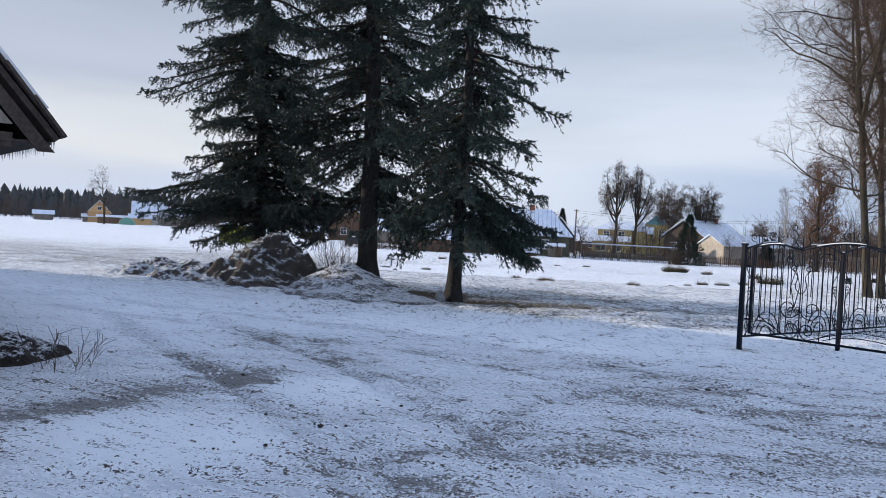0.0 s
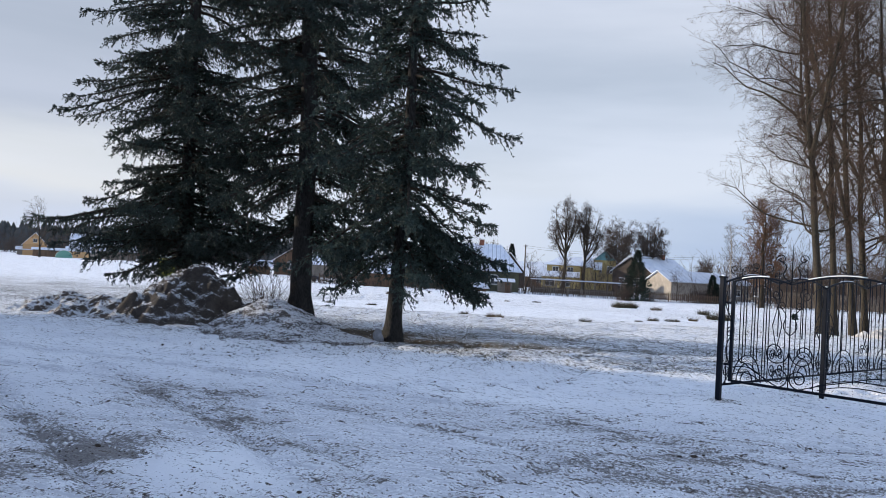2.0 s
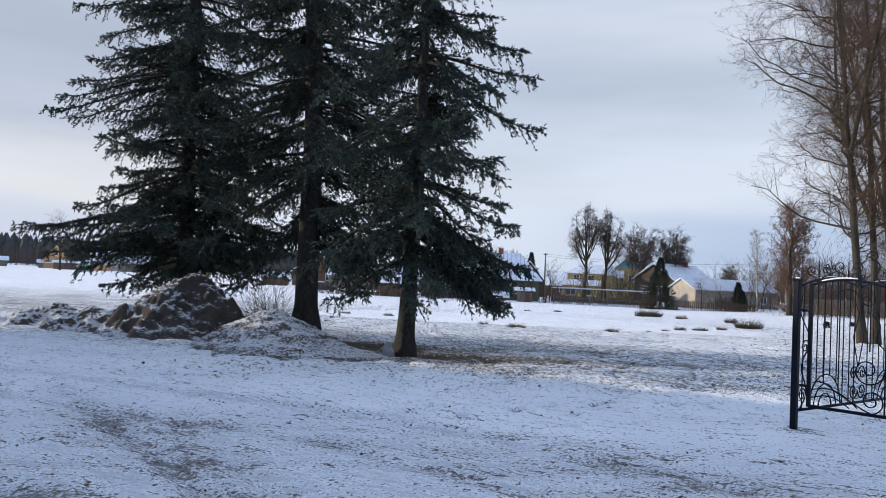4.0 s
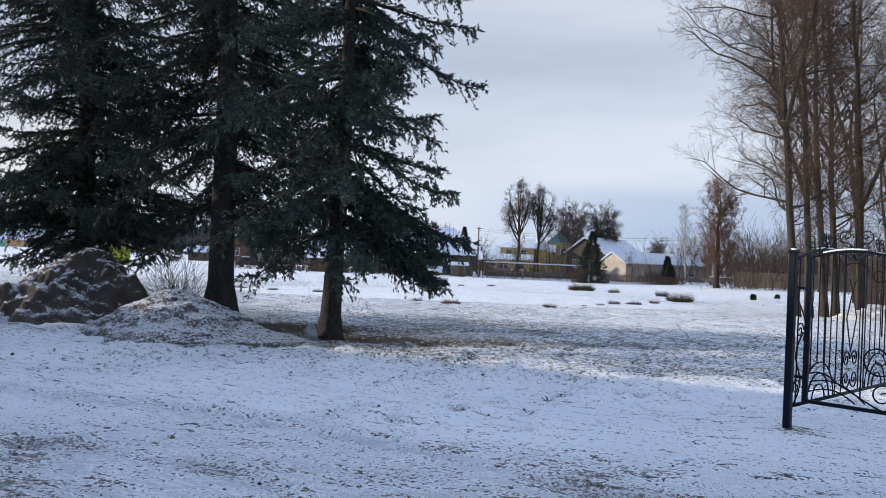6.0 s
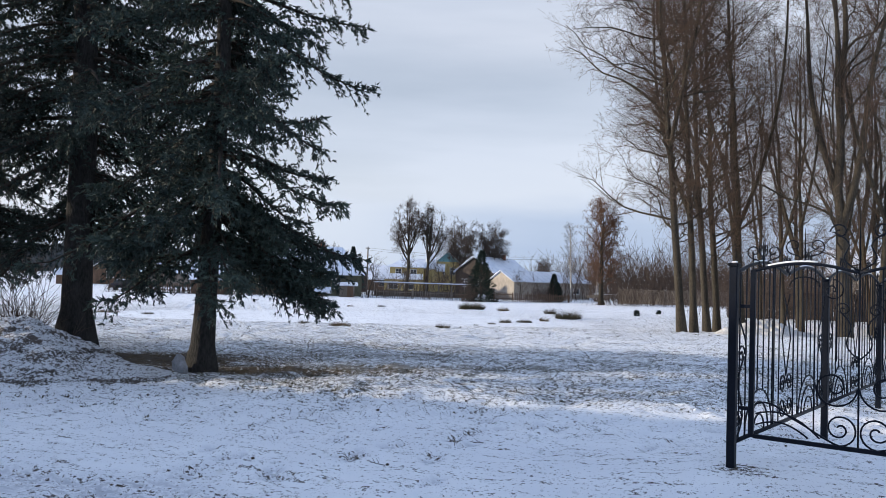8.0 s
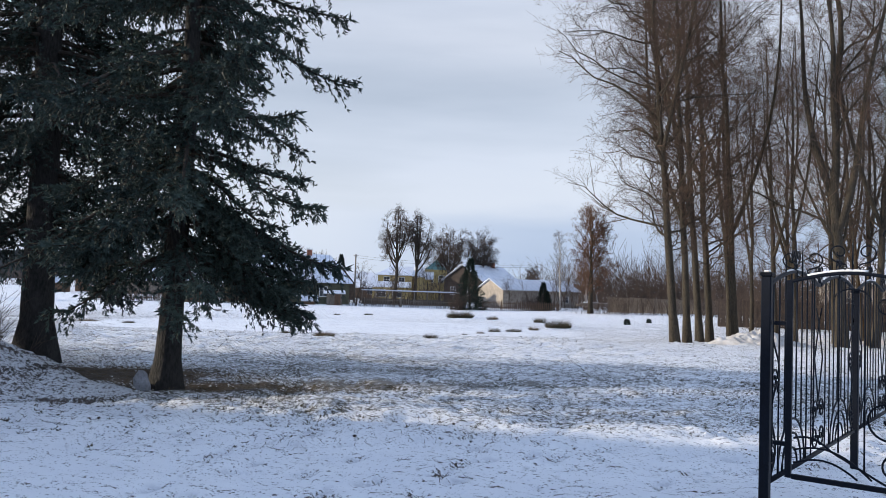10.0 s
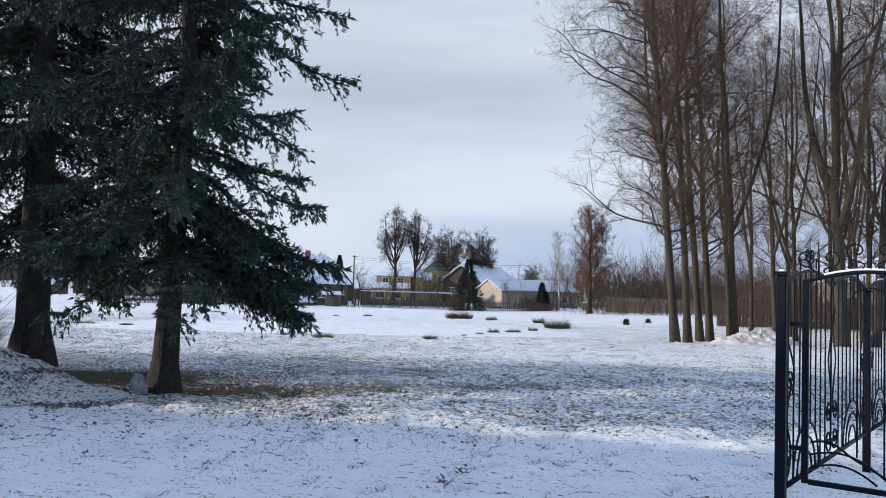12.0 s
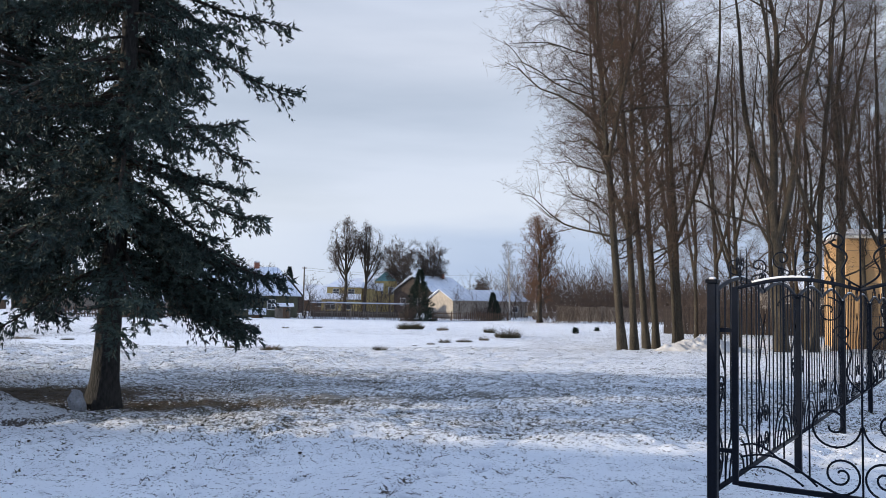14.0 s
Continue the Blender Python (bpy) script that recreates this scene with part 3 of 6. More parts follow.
def spruce(place, height, reach, trunk_r, first, seed, lean, label, thin=0.0, droop=0.42, lower_skip=0.0, taper=0.85, skirt=(), top=9.8, cap=9.0):
    rng = np.random.RandomState(seed)
    x0, y0 = place
    z0 = float(level(x0, y0)) - 0.06
    tree = thing("spruce_tree", (x0, y0, z0), label, "tree", "spruces beside the yard")
    hs = np.linspace(0, height, 26)

    def stem(h):
        h = np.asarray(h, dtype=float)
        return np.stack([lean[0] * h + 0.04 * np.sin(h * 0.7 + seed), lean[1] * h + 0.04 * np.cos(h * 0.6 + seed), h], axis=-1)

    r = trunk_r * (1 - hs / height) ** 0.85 + 0.01 + 0.55 * trunk_r * np.exp(-hs / 0.28)
    hs_v, q = tubes(stem(hs)[None], r[None], 14)
    ang = np.arctan2(hs_v[:, 1], hs_v[:, 0])
    flare = 1 + 0.16 * np.sin(ang * 5 + seed) * np.exp(-hs_v[:, 2] / 0.35)
    centre = stem(hs_v[:, 2])
    hs_v[:, :2] = centre[:, :2] + (hs_v[:, :2] - centre[:, :2]) * flare[:, None]
    put("trunk", mesh_from("trunk", hs_v, q, BARK_SPRUCE, True), tree, "rough grey-brown bark")
    limbs, twigs, tufts = [], [], []
    specs, h = [], first
    while h < height - 0.3:
        dense = h < top
        for _ in range(rng.randint(4, 6) if dense else 4):
            hh = h + rng.uniform(-0.12, 0.12)
            f = max(0.0, (hh - first) / (height - first))
            L = reach * (1 - f) ** taper * rng.choice([rng.uniform(0.35, 0.7), rng.uniform(0.7, 1.06)]) * min(1.0, 0.70 + 0.30 * (hh - first) / 2.2)
            if rng.rand() < thin or L < 0.3:
                continue
            if hh < first + 1.3 and rng.rand() < lower_skip:
                continue
            dr = droop * rng.uniform(0.35, 1.5) * (1.2 - 0.8 * f) * (1 + 0.5 * math.exp(-(hh - first)))
            specs.append((hh, L, rng.uniform(0, 2 * np.pi), dr, dense))
        h += 0.175 if dense else 0.45
    # long low boughs that hang towards one side
    for bearing, count, low, high, length, hang in skirt:
        for _ in range(count):
            specs.append((rng.uniform(low, high), length * rng.uniform(0.7, 1.05), radians(bearing + rng.uniform(-28, 28)), hang * rng.uniform(0.8, 1.15), True))
    for hh, L, az, dr, dense in specs:
        # boughs end well above the ground
        L = min(L, cap)
        dr = min(dr, max(0.2, (hh - 1.1 + 0.16 * L) / (0.72 * L)))
        out = np.array([math.cos(az), math.sin(az), 0])
        s = np.linspace(0, 1, 9)
        zz = 0.16 * L * s - dr * L * s ** 1.5 + 0.28 * dr * L * s ** 5
        sway = np.array([-out[1], out[0], 0]) * rng.uniform(-0.22, 0.22) * L
        pts = stem(hh) + out * (L * s)[:, None] + sway * (s ** 2)[:, None]
        pts[:, 2] += zz + 0.03 * np.sin(s * 9 + az) * s
        limbs.append((pts, 0.012 + 0.011 * L))
        side0 = np.array([-out[1], out[0], 0])
        step = 0.135 if dense else 0.32
        for t in np.arange(0.12, 1.0, step / L):
            p = np.array([np.interp(t, s, pts[:, i]) for i in range(3)])
            for sg in (-1, 1, 0):
                if rng.rand() < 0.20:
                    continue
                bl = (0.20 + 0.36 * (1 - t) * min(L, 2.8) / 2) * rng.uniform(0.5, 1.4)
                d = side0 * sg * rng.uniform(0.4, 1.0) + out * rng.uniform(0.25, 0.9) + np.array([0, 0, rng.uniform(-0.9, 0.35) if sg else rng.uniform(-1.5, 0.2)])
                d /= np.linalg.norm(d)
                k = np.linspace(0, 1, 3)
                tp = p + d * (bl * k)[:, None]
                tp[:, 2] -= 0.30 * bl * k ** 2 * rng.uniform(0.3, 1.5)
                twigs.append(tp)
        tufts.append((pts[-1], out * 0.8 + np.array([0, 0, -0.15]), 0.13))
    P = np.stack([p for p, _ in limbs])
    R = np.stack([rr * (1 - np.linspace(0, 1, 9)) ** 0.8 + 0.004 for _, rr in limbs])
    v, q = tubes(P, R, 5)
    T = np.stack(twigs)
    v2, q2 = tubes(T[:, ::2], np.tile(np.array([0.006, 0.003]), (len(T), 1)), 3)
    v, q = merge([(v, q), (v2, q2)])
    tagged(put("branching", mesh_from("branching", v, q, SPRUCE_TWIG, True), tree), kind="stuff")
    bases, axes, lens = [], [], []
    for k0 in (0.08, 0.27, 0.46, 0.65, 0.82, 0.97):
        i = min(1, int(k0 * 2))
        w = k0 * 2 - i
        b = T[:, i] * (1 - w) + T[:, i + 1] * w
        ax = unit(T[:, i + 1] - T[:, i])
        for _ in range(2):
            keep = rng.rand(len(b)) < 0.9
            jit = rng.normal(0, 0.42, (keep.sum(), 3))
            bases.append(b[keep] + rng.normal(0, 0.016, (keep.sum(), 3)))
            axes.append(unit(ax[keep] + jit))
            lens.append(rng.uniform(0.052, 0.095, keep.sum()))
    for k0 in np.linspace(0.34, 1.0, 15):
        i = min(7, int(k0 * 8))
        w = k0 * 8 - i
        b = P[:, i] * (1 - w) + P[:, i + 1] * w
        ax = unit(P[:, i + 1] - P[:, i])
        for side in (0.9, -0.9):
            sway = np.cross(ax, np.array([0, 0, 1.0])) * side + rng.normal(0, 0.35, b.shape) + np.array([0, 0, 0.25])
            bases.append(b)
            axes.append(unit(ax + sway))
            lens.append(rng.uniform(0.07, 0.12, len(b)))
    bases.append(np.stack([a for a, _, _ in tufts]))
    axes.append(unit(np.stack([a for _, a, _ in tufts])))
    lens.append(np.array([a for _, _, a in tufts]))
    v, f = sprays(np.concatenate(bases), np.concatenate(axes), np.concatenate(lens), rng, 5, 0.30, 1.0)
    put("crown", mesh_from("crown", v, f, NEEDLE), tree, "dark blue-green needles")
    return tree


def grow(rng, P, R, lo, hi, count, length, angle, up, n=6, curve=0.25):
    """Side shoots for a batch of stems P (B, m, 3) with radii R (B, m); returns their polylines and radii."""
    B, m, _ = P.shape
    t = lo + (hi - lo) * (np.arange(count)[None] + rng.uniform(0, 1, (B, count))) / count
    pos = t * (m - 1)
    i = np.minimum(pos.astype(int), m - 2)
    w = (pos - i)[..., None]
    bi = np.arange(B)[:, None]
    p = P[bi, i] * (1 - w) + P[bi, i + 1] * w
    r = R[bi, i] * (1 - w[..., 0]) + R[bi, i + 1] * w[..., 0]
    tan = unit(P[bi, i + 1] - P[bi, i])
    rnd = rng.normal(0, 1, (B, count, 3))
    side = unit(rnd - (rnd * tan).sum(-1, keepdims=True) * tan)
    a = angle * rng.uniform(0.7, 1.3, (B, count, 1))
    d = tan * np.cos(a) + side * np.sin(a)
    L = length(t) * rng.uniform(0.55, 1.25, (B, count))
    s = np.linspace(0, 1, n)[None, None, :, None]
    Q = p[:, :, None] + d[:, :, None] * (L[..., None, None] * s)
    bend = rng.normal(0, curve, (B, count, 1, 3)) + np.array([0, 0, up])
    Q = Q + bend * (L[..., None, None] * s ** 2)
    kink = np.cumsum(rng.normal(0, 0.035, (B, count, n, 3)), axis=2)
    kink -= kink[:, :, :1]
    Q = Q + kink * L[..., None, None]
    r0 = np.minimum(r * 0.55, 0.004 + 0.011 * L)
    RR = r0[..., None] * (1 - 0.75 * np.linspace(0, 1, n)[None, None])
    return Q.reshape(-1, n, 3), np.maximum(RR.reshape(-1, n), 0.0028)


def bare_tree(name, label, height, trunk_r, first, spread, seed, twig_mat, bark_mat, boughs=38, angle=0.75, shape="tall", fine=(7, 6, 3), group="", twig_r=1.0, wobble=0.25, up=0.22, leaders=0, cones=0.0):
    """A leafless broadleaf tree at the origin: trunk, boughs, and a crown of twigs."""
    rng = np.random.RandomState(seed)
    tree = thing(name, (0, 0, 0), label, "tree", group)
    n = 16
    hs = np.linspace(0, 1, n)
    px = wobble * (np.cumsum(rng.normal(0, 0.35, n)) * hs)
    py = wobble * (np.cumsum(rng.normal(0, 0.35, n)) * hs)
    P = np.stack([px, py, hs * height], axis=-1)[None]
    R = (trunk_r * (1 - hs) ** 0.8 + 0.015 + trunk_r * 0.45 * np.exp(-hs * height / 0.35))[None]
    v, q = tubes(P, R, 10)
    put("trunk", mesh_from("trunk", v, q, bark_mat, True), tree)
    lo = first / height
    if shape == "tall":
        length = lambda t: spread * (0.34 + 0.85 * np.sin(np.pi * np.clip((t - lo) / (1 - lo) * 0.8 + 0.15, 0, 1))) * (1.05 - 0.55 * t)
    else:
        length = lambda t: spread * (0.35 + 0.8 * np.sqrt(np.clip(1 - ((t - lo) / (1 - lo) * 1.5 - 0.55) ** 2, 0.05, 1)))
    P1, R1 = grow(rng, P, R, lo, 0.97, boughs, length, angle, up, 8, 0.10)
    limbs = [tubes(P1, R1, 5)]
    if leaders:
        # steep secondary stems that fork off the trunk and carry boughs of their own
        PL, RL = fork_stems(rng, P[0], R[0], leaders, height, 16)
        PB, RB = grow(rng, PL, RL, 0.16, 0.98, boughs // 3, lambda t: spread * (0.52 - 0.28 * t), angle * 0.9, up, 8, 0.12)
        P1, R1 = np.concatenate([P1, PB]), np.concatenate([R1, RB])
        limbs = [tubes(P1, R1, 5), tubes(PL, RL, 7)]
    v, q = merge(limbs)
    put("branching", mesh_from("branching", v, q, bark_mat, True), tree)
    P2, R2 = grow(rng, P1, R1, 0.15, 0.98, fine[0], lambda t: spread * 0.42 * (1.1 - 0.5 * t), 0.75, 0.08, 4, 0.2)
    P3, R3 = grow(rng, P2, R2, 0.1, 0.98, fine[1], lambda t: spread * 0.17 * (1.2 - 0.5 * t), 0.8, 0.03, 3, 0.25)
    chunks = [tubes(P2, R2 * twig_r, 3), tubes(P3, R3 * twig_r, 3)]
    if fine[2]:
        P4, R4 = grow(rng, P3, R3, 0.2, 1.0, fine[2], lambda t: spread * 0.07 * (1.2 - 0.4 * t), 0.85, -0.05, 2, 0.3)
        chunks.append(tubes(P4, R4 * twig_r, 3))
    if cones:
        # small woody cones that stay on the twigs all winter
        tips = P3[rng.rand(len(P3)) < cones][:, -1]
        chunks.append(crumbs(tips + rng.normal(0, 0.03, tips.shape), rng.uniform(0.016, 0.034, len(tips)), rng))
    v, f = merge(chunks)
    put("crown", mesh_from("crown", v, f, twig_mat), tree, "bare twigs")
    return tree


def crumbs(base, size, rng, flat=1.0):
    """Small uneven octahedra."""
    dirs = np.array([[1, 0, 0], [0, 1, 0], [-1, 0, 0], [0, -1, 0], [0, 0, 1], [0, 0, -1]], dtype=float)
    m = len(base)
    v = dirs[None] * rng.uniform(0.6, 1.3, (m, 6, 1)) * size[:, None, None] * np.array([1, 1, flat]) + base[:, None]
    f = np.array([[0, 1, 4], [1, 2, 4], [2, 3, 4], [3, 0, 4], [1, 0, 5], [2, 1, 5], [3, 2, 5], [0, 3, 5]])
    faces = (np.arange(m) * 6)[:, None, None] + f[None]
    return v.reshape(-1, 3), faces.reshape(-1, 3)


def fork_stems(rng, P, R, count, height, n):
    t0 = rng.uniform(0.22, 0.55, count)
    s = np.linspace(0, 1, n)
    PL, RL = [], []
    for i, t in enumerate(t0):
        k = t * (len(P) - 1)
        j = int(k)
        p = P[j] + (P[j + 1] - P[j]) * (k - j)
        r = R[j] * 0.72
        az = 2 * np.pi * (i + rng.uniform(0, 0.6)) / count
        L = height * (1 - t) * rng.uniform(0.82, 1.0)
        out = rng.uniform(0.16, 0.30) * L * (1 - (1 - s) ** 2.2) * 0.75
        bend = 0.03 * L * np.sin(s * rng.uniform(4, 7) + rng.uniform(0, 6)) * s
        PL.append(p + np.stack([math.cos(az) * out + bend, math.sin(az) * out - bend, L * s], -1))
        RL.append(r * (1 - s) ** 0.8 + 0.012)
    return np.stack(PL), np.stack(RL)


def vase_tree(name, label, height, half, fork, count, seed, twig_mat, bark_mat, trunk_r, twig_r, group):
    """A broad village tree: limbs rise from a fork and spread to a rounded, twiggy dome."""
    rng = np.random.RandomState(seed)
    tree = thing(name, (0, 0, 0), label, "tree", group)
    hs = np.linspace(0, 1, 9)
    top = fork * 1.5
    P = np.stack([0.15 * np.sin(hs * 4 + seed), 0.15 * np.cos(hs * 3), hs * top], -1)
    v, q = tubes(P[None], (trunk_r * (1 - 0.5 * hs) + 0.3 * trunk_r * np.exp(-hs * 9))[None], 9)
    put("trunk", mesh_from("trunk", v, q, bark_mat, True), tree)
    s = np.linspace(0, 1, 12)[:, None]
    mid, rz = (fork + height) / 2, (height - fork) / 2
    stems, radii = [], []
    for i in range(count):
        az = 2 * np.pi * i * 0.382 + rng.uniform(-0.4, 0.4)
        lift = rng.uniform(-0.25, 1.0) if i else 1.0
        flat = math.sqrt(max(0.0, 1 - lift * lift)) * rng.uniform(0.75, 0.95)
        a = P[min(8, 5 + i % 4)]
        e = np.array([half * flat * math.cos(az), half * flat * math.sin(az), mid + rz * 0.88 * lift])
        c = np.array([e[0] * 0.95, e[1] * 0.95, a[2] + 0.5 * max(1.0, e[2] - a[2])])
        stems.append(a * (1 - s) ** 2 + 2 * c * s * (1 - s) + e * s ** 2 + 0.05 * half * np.cumsum(rng.normal(0, 0.3, (12, 3)), 0) * s)
        radii.append(trunk_r * rng.uniform(0.22, 0.4) * (1 - s[:, 0]) ** 0.8 + 0.02)
    P0, R0 = np.stack(stems), np.stack(radii)
    P1, R1 = grow(rng, P0, R0, 0.3, 1.0, 12, lambda t: half * (0.55 - 0.15 * t), 1.05, 0.05, 6, 0.2)
    v, q = merge([tubes(P0, R0, 6), tubes(P1, R1, 4)])
    put("branching", mesh_from("branching", v, q, bark_mat, True), tree)
    P2, R2 = grow(rng, P1, R1, 0.2, 1.0, 8, lambda t: half * 0.24 + 0 * t, 0.95, 0.05, 4, 0.3)
    P3, R3 = grow(rng, P2, R2, 0.2, 1.0, 7, lambda t: half * 0.11 + 0 * t, 1.0, 0.0, 2, 0.3)
    v, f = merge([tubes(P2, R2 * twig_r, 3), tubes(P3, R3 * twig_r, 3)])
    put("crown", mesh_from("crown", v, f, twig_mat), tree, "bare twigs")
    return tree


def fir(name, place, height, reach, seed, label, mat=FIR_DARK, group=""):
    """A dense young conifer: whorls of ragged needle sprays round a stem."""
    rng = np.random.RandomState(seed)
    x0, y0 = place
    tree = thing(name, (x0, y0, float(level(x0, y0)) - 0.05), label, "tree", group)
    hs = np.linspace(0, height, 8)
    v, q = tubes(np.stack([0 * hs, 0 * hs, hs], -1)[None], (0.035 * height ** 0.6 * (1 - hs / height) + 0.01)[None], 7)
    put("trunk", mesh_from("trunk", v, q, SPRUCE_TWIG), tree)
    n = int(430 * height)
    f = rng.uniform(0.03, 1.0, n) ** 1.25
    az = rng.uniform(0, 2 * np.pi, n)
    tier = 1 + 0.26 * np.sin(f * height * 6 + 3 * np.sin(az * 2))
    rad = reach * (1 - f) ** 0.85 * np.sqrt(rng.uniform(0.1, 1.0, n)) * tier + 0.03
    out = np.stack([np.cos(az), np.sin(az), 0 * az], -1)
    base = out * rad[:, None]
    base[:, 2] = f * height - 0.22 * rad
    ax = unit(out + np.stack([0 * az, 0 * az, -0.25 + 0.9 * f], -1) + rng.normal(0, 0.3, (n, 3)))
    v, fc = sprays(base, ax, rng.uniform(0.22, 0.42, n) * (0.55 + 0.05 * height), rng, 5, 0.26, 0.6)
    put("crown", mesh_from("crown", v, fc, mat), tree)
    return tree


def stand(tree, x, y, turn=0.0, lean=(0.0, 0.0), size=1.0, first=False):
    """Puts the tree itself, or a copy of it, on the ground."""
    m = pose(x, y, float(level(x, y)) - 0.08, lean[0], lean[1], 0) @ pose(0, 0, 0, 0, 0, turn)
    if first:
        tree.matrix_basis = m @ Matrix.Diagonal((size, size, size, 1))
        return tree
    keep = tree.matrix_basis.copy()
    tree.matrix_basis = Matrix.Diagonal((size, size, size, 1))
    made = copy_thing(tree, m)
    tree.matrix_basis = keep
    return made


spruce((0.36, 18.53), 11.5, 3.6, 0.16, 1.95, 11, (0.008, 0.0), "tall dark spruce with a slim bare foot and drooping boughs", thin=0.2, droop=0.62, lower_skip=0.1, taper=0.95, top=8.2, cap=2.5, skirt=((-5, 12, 1.9, 2.9, 2.0, 1.0), (-40, 5, 2.0, 2.9, 1.7, 0.9), (195, 6, 2.2, 2.9, 1.7, 0.75)))
spruce((-2.05, 22.33), 21.0, 3.9, 0.27, 2.5, 23, (-0.028, 0.0), "tall dark spruce with a thick mossy trunk", thin=0.22, droop=0.5, lower_skip=0.3, taper=0.4, skirt=((5, 7, 2.4, 3.4, 2.1, 1.0),))
spruce((-5.95, 25.3), 24.0, 3.6, 0.22, 1.75, 37, (-0.005, 0.0), "broad dark spruce with boughs sweeping low behind a soil heap", thin=0.10, droop=0.48, taper=0.05, skirt=((185, 4, 2.6, 3.3, 4.4, 0.42), (200, 5, 1.9, 2.6, 3.2, 0.3), (-20, 7, 1.9, 2.8, 2.7, 0.4)))

# the bare trees of the park
ALDERS = "bare trees of the park"
alder_a = bare_tree("bare_tree", "tall leafless tree with a straight grey-brown trunk", 21, 0.17, 3.4, 4.9, 101, TWIG_BROWN, BARK_ALDER, 74, 1.0, fine=(9, 6, 3), group=ALDERS, up=0.02, twig_r=1.25, leaders=1, cones=0.5)
alder_b = bare_tree("bare_tree", "slim leafless tree with steep upper boughs", 20, 0.15, 4.6, 3.5, 102, TWIG_BROWN, BARK_ALDER, 36, 0.9, fine=(8, 6, 3), group=ALDERS, up=0.08, twig_r=1.25, leaders=1, cones=0.5)
alder_c = bare_tree("bare_tree", "leafless tree with a dense crown of brown twigs", 18, 0.12, 3.0, 3.6, 103, TWIG_BROWN, BARK_ALDER, 24, 0.85, fine=(6, 5, 2), group=ALDERS, up=0.1, twig_r=1.6, leaders=2, cones=0.4)
alder_d = bare_tree("bare_tree", "forked leafless tree with heavy rising limbs", 19, 0.23, 2.4, 5.4, 104, TWIG_BROWN, BARK_ALDER, 20, 0.75, fine=(8, 6, 3), group=ALDERS, up=0.18, wobble=0.5, twig_r=1.25, leaders=3, cones=0.5)
stand(alder_a, 20.35, 37.2, 200, (0, -6), 1.0, True)
stand(alder_b, 21.1, 37.4, 40, (0, -4), 1.0, True)
stand(alder_b, 24.6, 41.6, 160, (0, -4), 1.1)
stand(alder_a, 25.6, 42.2, 75, (0, -2), 1.0)
stand(alder_b, 26.4, 41.2, 250, (2, -5), 1.05)
stand(alder_c, 29.3, 45.6, 10, (0, -2), 1.15, True)
stand(alder_d, 25.7, 33.4, 30, (0, -3), 1.0, True)
stand(alder_b, 27.2, 33.2, 100, (0, 5), 0.95)
stand(alder_d, 31.0, 35.5, 140, (0, 2), 0.95)
for x, y, t, s, k in ((38, 55, 20, 1.1, 0), (40.5, 54, 130, 1.0, 1), (35.2, 49, 220, 1.0, 1), (37, 46, 310, 1.05, 0), (43, 50, 70, 1.1, 0), (33.5, 40, 180, 0.95, 0), (47, 56, 260, 1.15, 0), (32.0, 43.5, 75, 1.0, 0),
                      (41, 43, 25, 1.0, 1), (50, 50, 145, 1.1, 0), (37, 38, 95, 1.0, 1), (46, 44, 15, 1.0, 0), (34, 30, 205, 0.95, 0), (54, 62, 280, 1.2, 0), (60, 58, 330, 1.2, 0), (36.5, 33, 60, 1.05, 0), (44, 38, 160, 1.0, 0)):
    stand(alder_b if k else alder_c, x, y, t, ((t % 5) - 2, (t % 7) - 4), s)
rust_tree = bare_tree("bare_tree", "bushy leafless tree with rust-brown twigs by the concrete fence", 12.2, 0.32, 1.6, 3.1, 105, TWIG_RUST, BARK_ALDER, 60, 0.75, "round", (9, 6, 3), twig_r=3.4)
stand(rust_tree, 45.9, 96.0, 0, (0, 0), 1.0, True)
lime = vase_tree("bare_tree", "tall leafless tree with a high rounded crown behind the village houses", 17.1, 2.5, 6.0, 14, 106, TWIG_GREY, BARK_ALDER, 0.34, 3.5, "village trees")
maple = vase_tree("bare_tree", "broad leafless tree with a domed twiggy crown behind the village houses", 14.2, 3.3, 3.8, 18, 116, TWIG_GREY, BARK_ALDER, 0.36, 3.5, "village trees")
stand(lime, 29.8, 135.8, 0, (0, 0), 1.0, True)
stand(lime, 33.0, 135.0, 140, (0, 3), 0.94)
stand(maple, 43.6, 150.6, 60, (0, 0), 1.0, True)
stand(maple, 49.2, 149.0, 230, (0, 0), 0.97)
stand(maple, 68, 168, 20, (0, 0), 0.55)
stand(maple, 24.0, 190, 300, (0, 0), 0.72)
stand(maple, 28.0, 196, 190, (0, 0), 0.62)
apple = bare_tree("bare_tree", "small leafless garden tree in front of the blue-roofed house", 6.5, 0.12, 1.2, 2.2, 107, TWIG_GREY, BARK_ALDER, 22, 0.9, "round", (6, 5, 2), group="garden trees", twig_r=2.0, up=0.15)
stand(apple, 13.0, 117.5, 0, (0, 0), 1.0, True)
stand(apple, 19.6, 115.0, 70, (0, 8), 0.8)
stand(apple, 37.0, 134.0, 170, (0, 0), 1.0)
stand(apple, 30.5, 138.0, 250, (0, 0), 1.0)
stand(apple, 34.5, 132.5, 20, (0, 0), 0.9)
stand(apple, 40.0, 109.0, 20, (0, 0), 0.62)
stand(apple, -93.0, 215.0, 20, (0, 0), 2.0)
birch = bare_tree("birch_tree", "slender white-barked birch without leaves", 11.5, 0.12, 3.0, 2.1, 108, TWIG_GREY, BIRCH, 34, 0.65, "tall", (6, 4, 2), group="birches by the shed", twig_r=1.8)
stand(birch, 47.2, 107.8, 0, (0, -1), 0.95, True)
